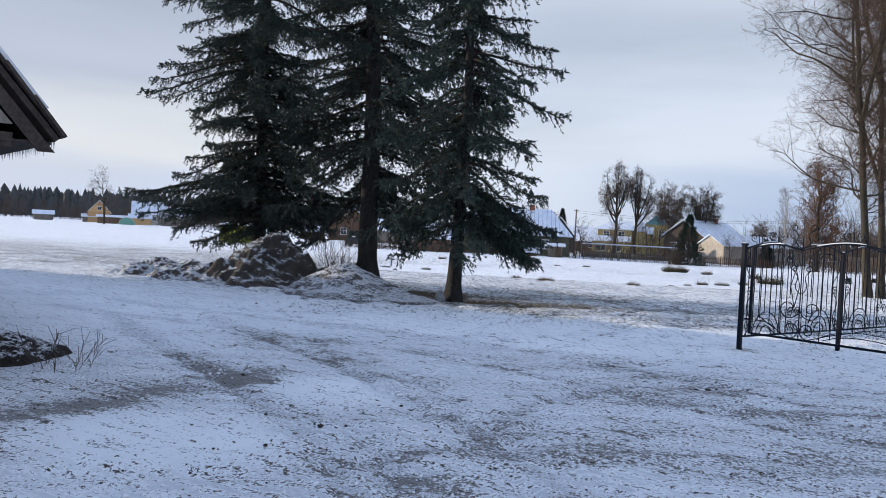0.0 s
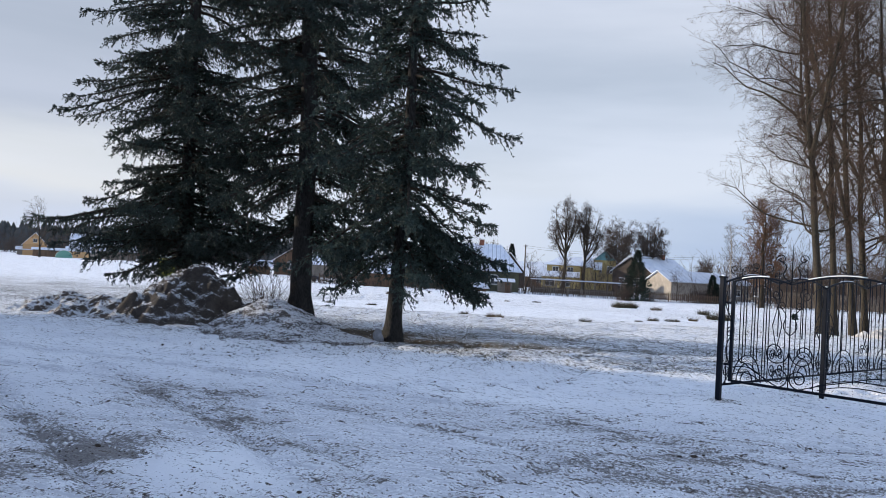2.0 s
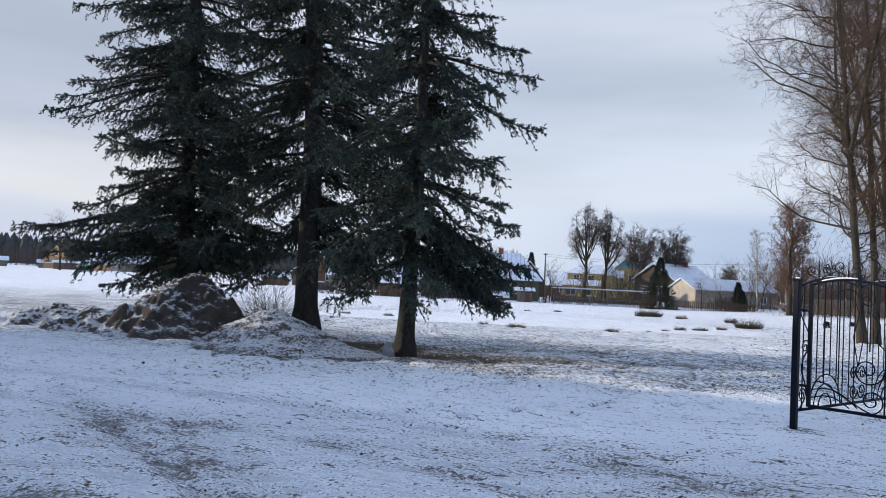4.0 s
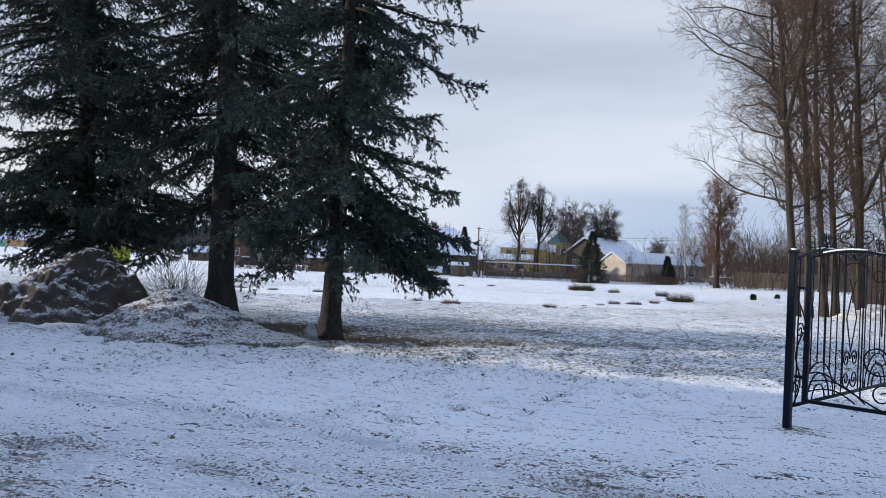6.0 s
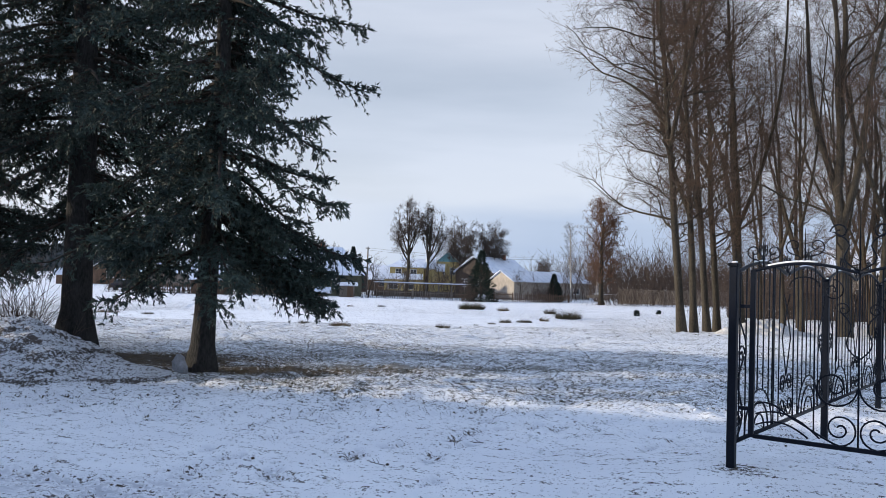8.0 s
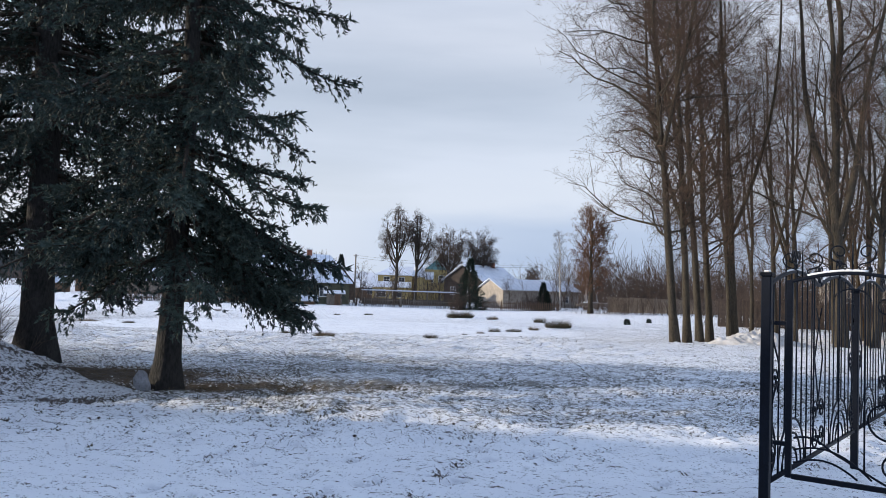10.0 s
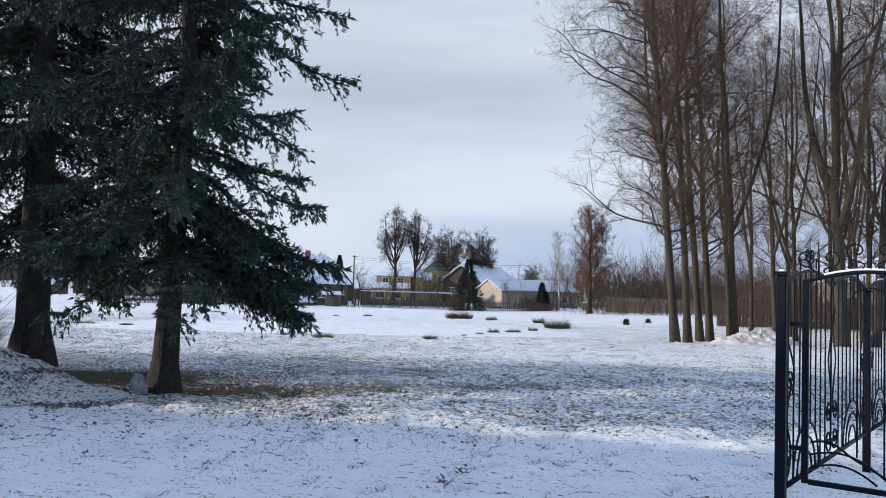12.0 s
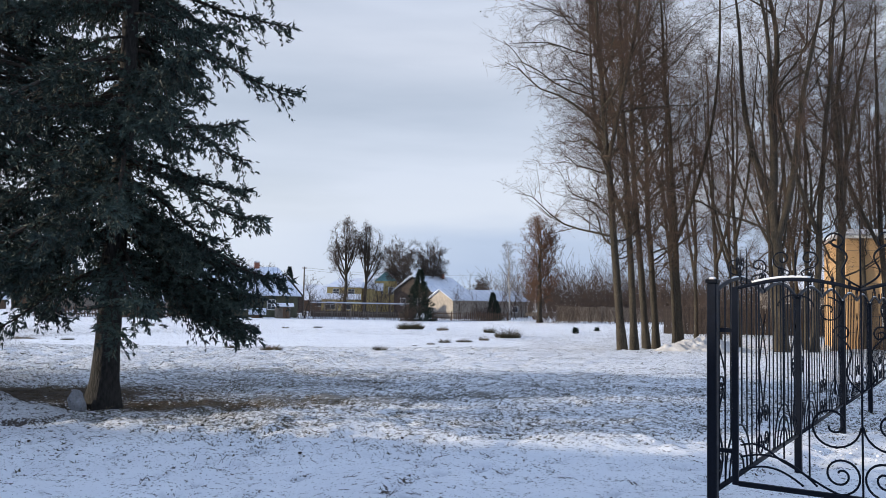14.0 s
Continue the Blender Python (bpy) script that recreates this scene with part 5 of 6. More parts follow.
def house(name, place, size, turn, wall, label, roof=ROOF_SNOW, ridge="x", hip=0.0, eave=0.45, windows=(), chimneys=(), door=None, gable_mat=None, seams=0, base=0.0, win_mat=WHITE_PAINT, category="house", group=""):
    """size: width, depth, wall height, ridge height. The front faces -y of its own frame."""
    w, d, hw, hr = size
    x, y = place
    ob = thing(name, (x, y, float(level(x, y)) + base), label, category, group, turn=turn)
    part("wall", box(-w / 2, 0, -0.4, w / 2, d, hw), wall, ob)
    t = 0.12
    if ridge == "x":
        c = d / 2
        for s in (0, 1):
            if not hip:
                part("gable", gable_bm(-w / 2 if s == 0 else w / 2 - 0.15, 0, d, hw, hr - 0.12), gable_mat or wall, ob)
        xe = w / 2 + eave
        slope = (hr - hw) / c
        lo = hw - eave * slope
        for sgn in (0, 1):
            ye, yc = (-eave, c) if sgn == 0 else (d + eave, c)
            bm = bmesh.new()
            q = [(-xe, ye, lo), (xe, ye, lo), (xe - hip, yc, hr), (-xe + hip, yc, hr)]
            v0 = [bm.verts.new(p) for p in q]
            v1 = [bm.verts.new((p[0], p[1], p[2] + t)) for p in q]
            bm.faces.new(v0), bm.faces.new(v1[::-1])
            for i in range(4):
                j = (i + 1) % 4
                bm.faces.new((v0[i], v0[j], v1[j], v1[i]))
            rf = part("roof", bm, roof, ob)
            if sgn == 0 and seams:
                for i in range(1, seams):
                    k = -1 + 2 * i / seams
                    a = Vector((k * xe, ye, lo + t))
                    f = min(1.0, (xe - abs(k * xe)) / hip) if hip else 1.0
                    b = Vector((k * xe, ye + (yc - ye) * f, lo + t + (hr - lo) * f))
                    rod("seam", [a, b], 0.045, ROOF_SEAM, rf)
        if hip:
            for s in (-1, 1):
                bm = bmesh.new()
                q = [(s * xe, -eave, lo), (s * xe, d + eave, lo), (s * (xe - hip), c, hr)]
                v0 = [bm.verts.new(p) for p in q]
                v1 = [bm.verts.new((p[0], p[1], p[2] + t)) for p in q]
                bm.faces.new(v0), bm.faces.new(v1[::-1])
                for i in range(3):
                    j = (i + 1) % 3
                    bm.faces.new((v0[i], v0[j], v1[j], v1[i]))
                part("roof", bm, roof, ob)
    else:
        part("gable", prism([(-w / 2, hw), (w / 2, hw), (0, hr - 0.12)], 0.15), gable_mat or wall, ob)
        slope = (hr - hw) / (w / 2)
        for s in (-1, 1):
            xe = s * (w / 2 + eave)
            lo = hw - eave * slope
            bm = bmesh.new()
            q = [(xe, -eave, lo), (xe, d + eave, lo), (0, d + eave, hr), (0, -eave, hr)]
            v0 = [bm.verts.new(p) for p in q]
            v1 = [bm.verts.new((p[0], p[1], p[2] + t)) for p in q]
            bm.faces.new(v0), bm.faces.new(v1[::-1])
            for i in range(4):
                j = (i + 1) % 4
                bm.faces.new((v0[i], v0[j], v1[j], v1[i]))
            part("roof", bm, roof, ob)
    for cx, cy, ch in chimneys:
        ck = part("chimney", box(cx - 0.38, cy - 0.38, hr - 1.2, cx + 0.38, cy + 0.38, hr + ch), BRICK_RED, ob, bevel=0.03)
        part("chimney_cap", box(cx - 0.46, cy - 0.46, hr + ch, cx + 0.46, cy + 0.46, hr + ch + 0.14), SNOW_CLEAN, ck)
    for wx, wz, ww, wh in windows:
        window(ob, wx, wz, ww, wh, 0.0, win_mat)
    if door:
        dx, dw, dh = door
        part("door", box(dx - dw / 2, -0.06, 0, dx + dw / 2, -0.004, dh), PLANK_BROWN, ob)
    return ob


def gable_bm(x, y0, y1, z0, z1):
    bm = bmesh.new()
    f = [bm.verts.new((x, a, z)) for a, z in ((y0, z0), (y1, z0), ((y0 + y1) / 2, z1))]
    k = [bm.verts.new((x + 0.15, a, z)) for a, z in ((y0, z0), (y1, z0), ((y0 + y1) / 2, z1))]
    bm.faces.new(f), bm.faces.new(k[::-1])
    for i in range(3):
        j = (i + 1) % 3
        bm.faces.new((f[i], f[j], k[j], k[i]))
    return bm


house("village_house", (10.6, 119.6), (17.4, 11, 3.3, 7.1), -6, PLANK_GREEN, "low green-grey plank house under a big snowy metal roof", hip=3.2, windows=((-5.2, 1.1, 1.3, 1.3), (-3.0, 1.1, 1.0, 1.3), (1.2, 1.1, 1.0, 1.3), (5.0, 1.1, 1.0, 1.3)), chimneys=((-3.6, 5.5, 0.75), (2.9, 5.5, 0.75)), seams=28)
house("porch", (6.2, 117.3), (4.2, 3.2, 2.7, 3.3), -6, PLANK_GREEN, "glazed plank porch of the green house", windows=((-0.9, 1.0, 1.2, 1.3), (0.9, 1.0, 1.2, 1.3)), category="porch")
house("wood_shed", (16.5, 114.0), (2.0, 1.5, 1.7, 1.95), -4, PLANK_GREY, "small grey plank shed with a snowy lid", category="shed", door=(0.4, 0.8, 1.5))
house("dog_kennel", (13.2, 114.5), (1.4, 1.0, 0.8, 1.2), -4, PLANK_BROWN, "small kennel with a snowy roof", category="kennel")
house("village_house", (22.4, 150.0), (5.6, 9, 3.2, 6.7), -10, PLANK_DARK, "dark plank house with a steep gable", ridge="y", windows=((0, 4.2, 0.8, 1.0),))
house("village_house", (29.6, 165.0), (8.5, 8, 2.5, 5.3), -22, PLANK_BROWN, "low brown house under a snowy roof", windows=((1.5, 1.0, 1.1, 1.2),))
house("yellow_house", (32.0, 146.0), (6.2, 8, 4.9, 6.4), -14, YELLOW_WALL, "two-storey yellow plastered house with a snowy hip roof", hip=2.8, windows=((-1.5, 3.2, 1.0, 1.2), (1.2, 3.2, 1.0, 1.2), (1.6, 0.8, 1.1, 1.3)))
house("veranda", (30.6, 143.2), (6.4, 2.6, 2.8, 3.5), -14, YELLOW_WALL, "yellow veranda with a snowy roof", category="veranda", windows=((-1.6, 0.9, 1.5, 1.2), (1.2, 0.9, 1.5, 1.2)))
house("yellow_house", (40.8, 150.0), (4.2, 8, 6.0, 8.0), -16, YELLOW_WALL, "tall yellow house wing with a snowy gable", ridge="y", windows=((-1.0, 3.6, 0.9, 1.2), (1.0, 3.6, 0.9, 1.2)), gable_mat=TURQ)
house("yellow_house", (37.0, 149.0), (5.0, 7, 4.4, 6.4), -16, YELLOW_WALL, "yellow house block with a snowy roof", windows=((0, 2.6, 1.2, 1.3),))


def turret():
    ob = thing("turret_roof", (37.2, 149.0, float(level(37.2, 149)) + 3.4), "steep snowy spire on the yellow house", "roof")
    bm = bmesh.new()
    bmesh.ops.create_cone(bm, cap_ends=True, segments=8, radius1=1.5, radius2=0.05, depth=4.2, matrix=Matrix.Translation((0, 0, 3.2)))
    part("spire", bm, ROOF_SNOW, ob)
    bm = bmesh.new()
    bmesh.ops.create_cone(bm, cap_ends=True, segments=8, radius1=1.3, radius2=1.3, depth=6.6, matrix=Matrix.Translation((0, 0, -2.2)))
    part("drum", bm, YELLOW_WALL, ob)


turret()
house("village_house", (44.2, 144.0), (8.2, 13, 4.2, 6.9), -52, PLANK_DARK, "dark plank house with a snowy roof and brick chimney", ridge="y", windows=((-2.0, 1.4, 1.1, 1.3), (1.2, 1.4, 1.1, 1.3)), chimneys=((0.3, 9.5, 0.7),), gable_mat=PLANK_DARK)
house("brick_shed", (47.0, 114.0), (12.8, 8.0, 2.6, 4.05), 8, WHITE_BRICK, "long whitewashed brick shed under a snowy roof", eave=0.35, windows=((4.2, 0.9, 0.9, 0.8),), category="shed", seams=16)
house("garden_shed", (-1.5, 112.0), (5.0, 4, 2.0, 2.8), -2, PLANK_BROWN, "brown garden shed with a snowy roof", category="shed")
house("long_barn", (-4.0, 150.0), (22.0, 7, 2.6, 4.6), -2, PLANK_GREY, "long grey barn under a snowy roof", category="barn")
house("village_house", (-18.0, 158.0), (10.0, 8, 3.0, 6.4), 4, PLANK_BROWN, "brown wooden house with pale windows", ridge="y", windows=((-2, 1.2, 1.1, 1.3), (2, 1.2, 1.1, 1.3)), category="house")
house("garden_shed", (-25.0, 150.0), (4.5, 4, 1.7, 2.6), 6, PLANK_BROWN, "small brown shed with a snowy roof", category="shed")
# the farm before the forest
house("farm_house", (-108.5, 247.0), (6.5, 9, 3.4, 7.0), 24, ORANGE_WALL, "apricot plank farmhouse with a snowy gable roof", ridge="y", windows=((0, 4.0, 1.0, 1.0),), group="farm buildings")
house("farm_house", (-96.2, 254.8), (9.0, 9, 3.6, 7.4), 22, WHITE_BRICK, "pale farmhouse with a blue-white roof", windows=((-2, 1.4, 1.2, 1.3), (2, 1.4, 1.2, 1.3)), group="farm buildings")
house("farm_house", (-81.9, 241.8), (10.0, 9, 2.8, 6.0), 18, PLANK_GREY, "grey farmhouse with a snowy roof and a chimney", chimneys=((-2.0, 4.5, 0.7),), group="farm buildings")
house("carport", (-96.2, 236.6), (15.0, 4, 2.0, 2.5), 22, PLANK_BROWN, "long open-fronted store under a snowy roof", category="shed", group="farm buildings")
house("far_shed", (-125.0, 245.0), (5.5, 4, 2.0, 3.0), 28, PLANK_GREY, "grey far shed with a snowy roof", category="shed", group="farm buildings")
house("far_shed", (-111.0, 246.0), (4.0, 3, 1.8, 2.5), 26, PLANK_GREY, "low far shed with a snowy roof", category="shed", group="farm buildings")
house("far_shed", (-92.0, 238.0), (6.0, 4, 2.2, 3.2), 24, ORANGE_WALL, "far tan shed with a snowy roof", category="shed", group="farm buildings")
house("sheet_metal_shed", (-28.3, 107.0), (4.2, 3.2, 2.4, 2.6), 14, LIME_METAL, "lime-green sheet metal shed", eave=0.08, category="shed")


def greenhouse():
    x, y = -92.0, 228.0
    ob = thing("greenhouse", (x, y, float(level(x, y))), "rounded green film greenhouse", "greenhouse", turn=22)
    a = np.linspace(0, np.pi, 12)
    part("cover", prism([(2.2 * math.cos(t), 2.1 * math.sin(t)) for t in a], 5.0), GREEN_FILM, ob)
    for k in (0.0, 1.65, 3.3, 5.0):
        rod("hoop", [(2.24 * math.cos(t), k, 2.14 * math.sin(t)) for t in a], 0.05, WHITE_PAINT, ob)


greenhouse()


def parked_car(x, y, turn):
    ob = thing("parked_car", (x, y, float(level(x, y))), "dark parked car with snow on its roof", "car", turn=turn)
    part("body", prism([(-2.1, 0.35), (2.1, 0.35), (2.15, 0.75), (1.4, 0.92), (-1.9, 0.95), (-2.15, 0.7)], 1.6), CAR_PAINT, ob, bevel=0.05)
    part("cabin", prism([(-1.7, 0.95), (0.95, 0.93), (0.35, 1.42), (-1.3, 1.45)], 1.4), GLASS, ob, bevel=0.05)
    part("snow", prism([(-1.3, 1.455), (0.35, 1.425), (0.2, 1.53), (-1.15, 1.55)], 1.4), SNOW_CLEAN, ob)
    for wx in (-1.3, 1.35):
        for wy in (-0.02, 1.45):
            bm = bmesh.new()
            bmesh.ops.create_cone(bm, cap_ends=True, segments=18, radius1=0.32, radius2=0.32, depth=0.2, matrix=Matrix.Translation((wx, wy + 0.08, 0.32)) @ Matrix.Rotation(math.pi / 2, 4, "X"))
            part("wheel", bm, RUBBER, ob)


parked_car(-12.5, 118.0, 8)


def utility_pole(x, y, h, label):
    ob = thing("utility_pole", (x, y, float(level(x, y))), label, "pole", "utility poles")
    rod("mast", [(0, 0, -0.3), (0, 0, h * 0.5), (0, 0, h)], 0.14, PLANK_GREY, ob, 8, 0.1)
    part("crossarm", box(-0.35, -0.06, h - 0.3, 0.35, 0.06, h - 0.2), PLANK_GREY, ob)
    for k in (-0.3, 0.3):
        rod("insulator", [(k, 0, h - 0.2), (k, 0, h - 0.05)], 0.04, WHITE_PAINT, ob, 6)


utility_pole(21.6, 128.0, 7.6, "weathered wooden utility pole between houses")
utility_pole(58.5, 118.0, 8.0, "slim mast beside the snowy roof")


def board_fence(x0, y0, x1, y1, h, label, mat, gap=0.0, board=0.16, rails=True):
    """Boards side by side between posts."""
    L = math.hypot(x1 - x0, y1 - y0)
    ob = thing("board_fence", (x0, y0, float(level((x0 + x1) / 2, (y0 + y1) / 2))), label, "fence", "garden fences", turn=math.degrees(math.atan2(y1 - y0, x1 - x0)))
    rng = np.random.RandomState(int(abs(x0 * 7 + y0 * 3)))
    n = max(2, int(L / (board + gap)))
    shared = None
    for i in range(n):
        if shared is None:
            p = part("board", box(0, 0, -0.3, board, 0.03, h), mat, ob)
            shared = p.data
        else:
            p = put("board", shared, ob)
        p.matrix_basis = pose(i * L / n, 0, rng.uniform(-0.06, 0.05), 0, rng.uniform(-1.5, 1.5), 0)
    for i in range(int(L / 2.5) + 1):
        part("post", box(i * 2.5 - 0.06, 0.035, -0.3, i * 2.5 + 0.06, 0.15, h + 0.1), mat, ob)
    for z in (0.35, h - 0.3):
        part("rail", box(0, 0.032, z, L, 0.07, z + 0.08), mat, ob)


board_fence(20.5, 113.5, 33.0, 109.5, 1.15, "weathered plank garden fence", PLANK_GREY, 0.22, 0.10)
board_fence(35.5, 107.0, 45.0, 103.0, 1.2, "brown picket fence before the brick shed", PLANK_BROWN, 0.16, 0.10)
board_fence(-10.0, 113.0, 9.0, 114.0, 1.3, "dark picket fence along the gardens", PLANK_BROWN, 0.2, 0.10)


board_fence(44.5, 68.0, 62.0, 54.0, 2.3, "dark board wall behind the park trees", PLANK_DARK, 0.0, 0.2)


def concrete_fence():
    x0, y0, x1, y1 = 50.0, 99.0, 96.0, 66.0
    L = math.hypot(x1 - x0, y1 - y0)
    ob = thing("concrete_fence", (x0, y0, float(level(70, 84))), "tan concrete panel fence behind the park", "fence", turn=math.degrees(math.atan2(y1 - y0, x1 - x0)))
    n = 20
    for i in range(n):
        part("panel", box(i * L / n + 0.1, 0, -0.6, (i + 1) * L / n - 0.1, 0.12, 1.75), CONCRETE, ob)
        part("post", box(i * L / n - 0.095, -0.05, -0.6, i * L / n + 0.095, 0.17, 1.9), CONCRETE, ob)


concrete_fence()


def long_shelter():
    """A low open store with a snowy roof between the gardens."""
    x, y = 29.5, 121.0
    ob = thing("open_shelter", (x, y, float(level(x, y))), "long low open shelter with a flat snowy roof", "shelter", turn=-12)
    part("roof", box(-8.0, 0, 2.1, 8.0, 3.0, 2.25), ROOF_SNOW, ob, bevel=0.03)
    part("back_wall", box(-8.0, 2.9, -0.3, 8.0, 3.0, 0.9), PLANK_DARK, ob)
    for i in range(9):
        part("post", box(-7.9 + i * 1.95, 0.02, -0.3, -7.78 + i * 1.95, 0.14, 2.1), PLANK_GREY, ob)


long_shelter()


def brick_building():
    """The apricot building among the park trees."""
    x, y = 41.2, 43.2
    ob = thing("park_building", (x, y, float(level(x, y)) + 0.1), "apricot plastered building with white windows and a snowy roof", "building", turn=-38)
    W, D, H = 16.0, 9.0, 6.9
    part("wall", box(-1.0, 0, -0.6, W, D, H), ORANGE_WALL, ob)
    part("roof", box(-1.4, -0.4, H, W + 0.4, D + 0.4, H + 0.28), ROOF_SNOW, ob, bevel=0.04)
    part("cornice", box(-1.2, -0.2, H - 0.25, W + 0.2, -0.004, H - 0.004), WHITE_PAINT, ob)
    for i in range(4):
        window(ob, 2.0 + i * 3.6, 1.4, 2.0, 2.6, 0.0, WHITE_PAINT, CURTAIN)
    for z in (0.9, 1.9, 2.9, 3.9, 4.9, 5.9):
        part("joint", box(-1.0, -0.012, z, W, -0.002, z + 0.02), CONCRETE, ob)


brick_building()
house("village_house", (70.0, 75.0), (12.0, 8, 4.5, 7.0), -40, WHITE_BRICK, "pale house glimpsed behind the park trees", windows=((-3, 1.2, 1.2, 1.4), (0, 1.2, 1.2, 1.4), (3, 1.2, 1.2, 1.4)))

# ---- the barn beside the yard ----


def barn():
    """Local frame: x along the eave away from the yard, y across towards the far side; origin at the near roof corner."""
    ob = thing("old_barn", (-3.58, 7.18, 0), "old wooden barn with a steep tarred roof and icicles", "barn", turn=math.degrees(math.atan2(0.77, -0.64)))
    # only the near corner is in view; the unseen length is sized to shade the yard
    L, span, ze, pitch = 22.6, 6.4, 2.24, radians(50)
    ridge = ze + span / 2 * math.tan(pitch)
    for s in (0, 1):
        y0 = 0 if s == 0 else span
        bm = bmesh.new()
        nz, ny = 0.05 * math.cos(pitch), 0.05 * math.sin(pitch) * (-1 if s == 0 else 1)
        q = [(0, y0, ze), (L, y0, ze), (L, span / 2, ridge), (0, span / 2, ridge)]
        v0 = [bm.verts.new(p) for p in q]
        v1 = [bm.verts.new((p[0], p[1] + ny, p[2] + nz)) for p in q]
        bm.faces.new(v0), bm.faces.new(v1[::-1])
        for i in range(4):
            j = (i + 1) % 4
            bm.faces.new((v0[i], v0[j], v1[j], v1[i]))
        part("roof", bm, PLANK_DARK, ob, "tarred roof boards")
        if s == 0:
            for i in range(14):
                k0, k1 = i / 14, (i + 1) / 14 + 0.012
                ya, yb = span / 2 * k0, span / 2 * k1
                za, zb = ze + ya * math.tan(pitch), ze + yb * math.tan(pitch)
                sl = box(-0.10 + 0.03 * (i % 3), -0.02, 0.0, 0.5 + 0.2 * (i % 2), math.hypot(yb - ya, zb - za), 0.028)
                p = part("roof_board", sl, PLANK_DARK, ob)
                p.matrix_basis = Matrix.Translation((0, ya - 0.045, za + 0.05)) @ Matrix.Rotation(pitch + 0.03, 4, "X")
            part("snow", box(0.02, 0.25, 0.0, L, 3.9, 0.035), SNOW_CLEAN, ob, "thin snow on the roof").matrix_basis = Matrix.Translation((0, -0.075, ze + 0.09)) @ Matrix.Rotation(pitch, 4, "X")
    part("wall", box(0.55, 0.55, -0.3, L - 0.4, span - 0.55, ze + 0.6), PLANK_RED, ob)
    part("gable", gable_bm(0.55, 0.55, span - 0.55, ze + 0.6, ridge - 0.15), PLANK_RED, ob)
    part("barge_board", prism([(0.0, ze - 0.10), (0.14, ze - 0.10), (span / 2, ridge - 0.24), (span / 2, ridge - 0.04)], 0.03, "x"), PLANK_DARK, ob)
    part("barge_board", prism([(0.35, ze + 0.12), (0.55, ze + 0.12), (span / 2, ridge - 0.62), (span / 2, ridge - 0.38)], 0.05, "x"), PLANK_GREY, ob)
    for z, y in ((ze + 0.02, 0.34), (ze + 0.9, 1.1), (ze + 2.0, 2.05)):
        part("purlin", box(0.05, y, z - 0.10, 0.6, y + 0.13, z + 0.03), PLANK_DARK, ob)
    part("soffit", box(0.03, 0.03, ze - 0.03, L, 0.56, ze - 0.005), PLANK_DARK, ob)
    rng = np.random.RandomState(9)
    for i in range(44):
        x = 0.06 + i * 0.075 + rng.uniform(-0.02, 0.02)
        h = rng.uniform(0.05, 0.12)
        rod("icicle", [(x, 0.0, ze), (x, 0.0, ze - h * 0.5), (x, 0.0, ze - h)], 0.007, ICE, ob, 5, 0.001)


barn()

# ---- grass, clods and small things ----


def grass_clump(name, x, y, r, h, count, seed, label, mat=DRY_GRASS, group="grass tufts on the meadow", dome=True):
    rng = np.random.RandomState(seed)
    a, d = rng.uniform(0, 2 * np.pi, count), r * np.sqrt(rng.uniform(0, 1, count))
    base = np.stack([np.cos(a) * d, np.sin(a) * d * 0.7, np.full(count, -0.04)], -1)
    hh = 1.05 * h * rng.uniform(0.35, 1.15, count) * (1.15 - 0.75 * d / r)
    lean = np.stack([np.cos(a) * 0.5, np.sin(a) * 0.5, np.ones(count)], -1) + rng.normal(0, 0.3, (count, 3)) * [1, 1, 0.2]
    s = np.linspace(0, 1, 3)
    P = base[:, None] + lean[:, None] * (hh[:, None] * s[None])[..., None]
    P[:, 2, 2] -= 0.2 * hh
    v, q = tubes(P, np.stack([np.full(count, 0.007), np.full(count, 0.006), np.full(count, 0.002)], -1) * max(1, r * 1.6), 3)
    ob = new(name, mesh_from(name, v, q, mat))
    ob.matrix_basis = pose(x, y, float(level(x, y)))
    tagged(ob, label, "grass", group)


TUFTS = ((0.1, 85.2, 0.39, 0.50), (1.2, 85.5, 0.28, 0.31), (8.4, 79.6, 0.74, 0.69), (12.1, 81.7, 0.27, 0.24), (15.6, 83.9, 0.45, 0.25), (24.2, 81.0, 1.29, 0.98), (26.7, 78.5, 0.55, 0.54), (29.5, 73.6, 0.52, 0.75), (26.8, 63.6, 0.99, 0.99), (22.8, 59.0, 0.33, 0.40), (20.2, 56.2, 0.50, 0.38), (18.5, 55.3, 0.37, 0.41), (16.5, 52.3, 0.24, 0.19), (14.6, 49.5, 0.13, 0.14), (8.7, 35.3, 0.25, 0.30), (4.8, 35.8, 0.38, 0.30), (3.7, 38.4, 0.23, 0.25), (5.8, 35.1, 0.12, 0.11), (-6.7, 59.6, 0.77, 0.25), (-4.1, 58.1, 0.37, 0.24), (-1.1, 57.5, 0.36, 0.28))
for i, (x, y, r, h) in enumerate(TUFTS):
    grass_clump("grass_tuft", x, y, r, h, int(200 + 320 * r), 400 + i, "brown withered grass tuft standing out of the snow" if r > 0.5 else "small withered grass tuft in the snow", DARK_GRASS if i % 3 else DRY_GRASS)


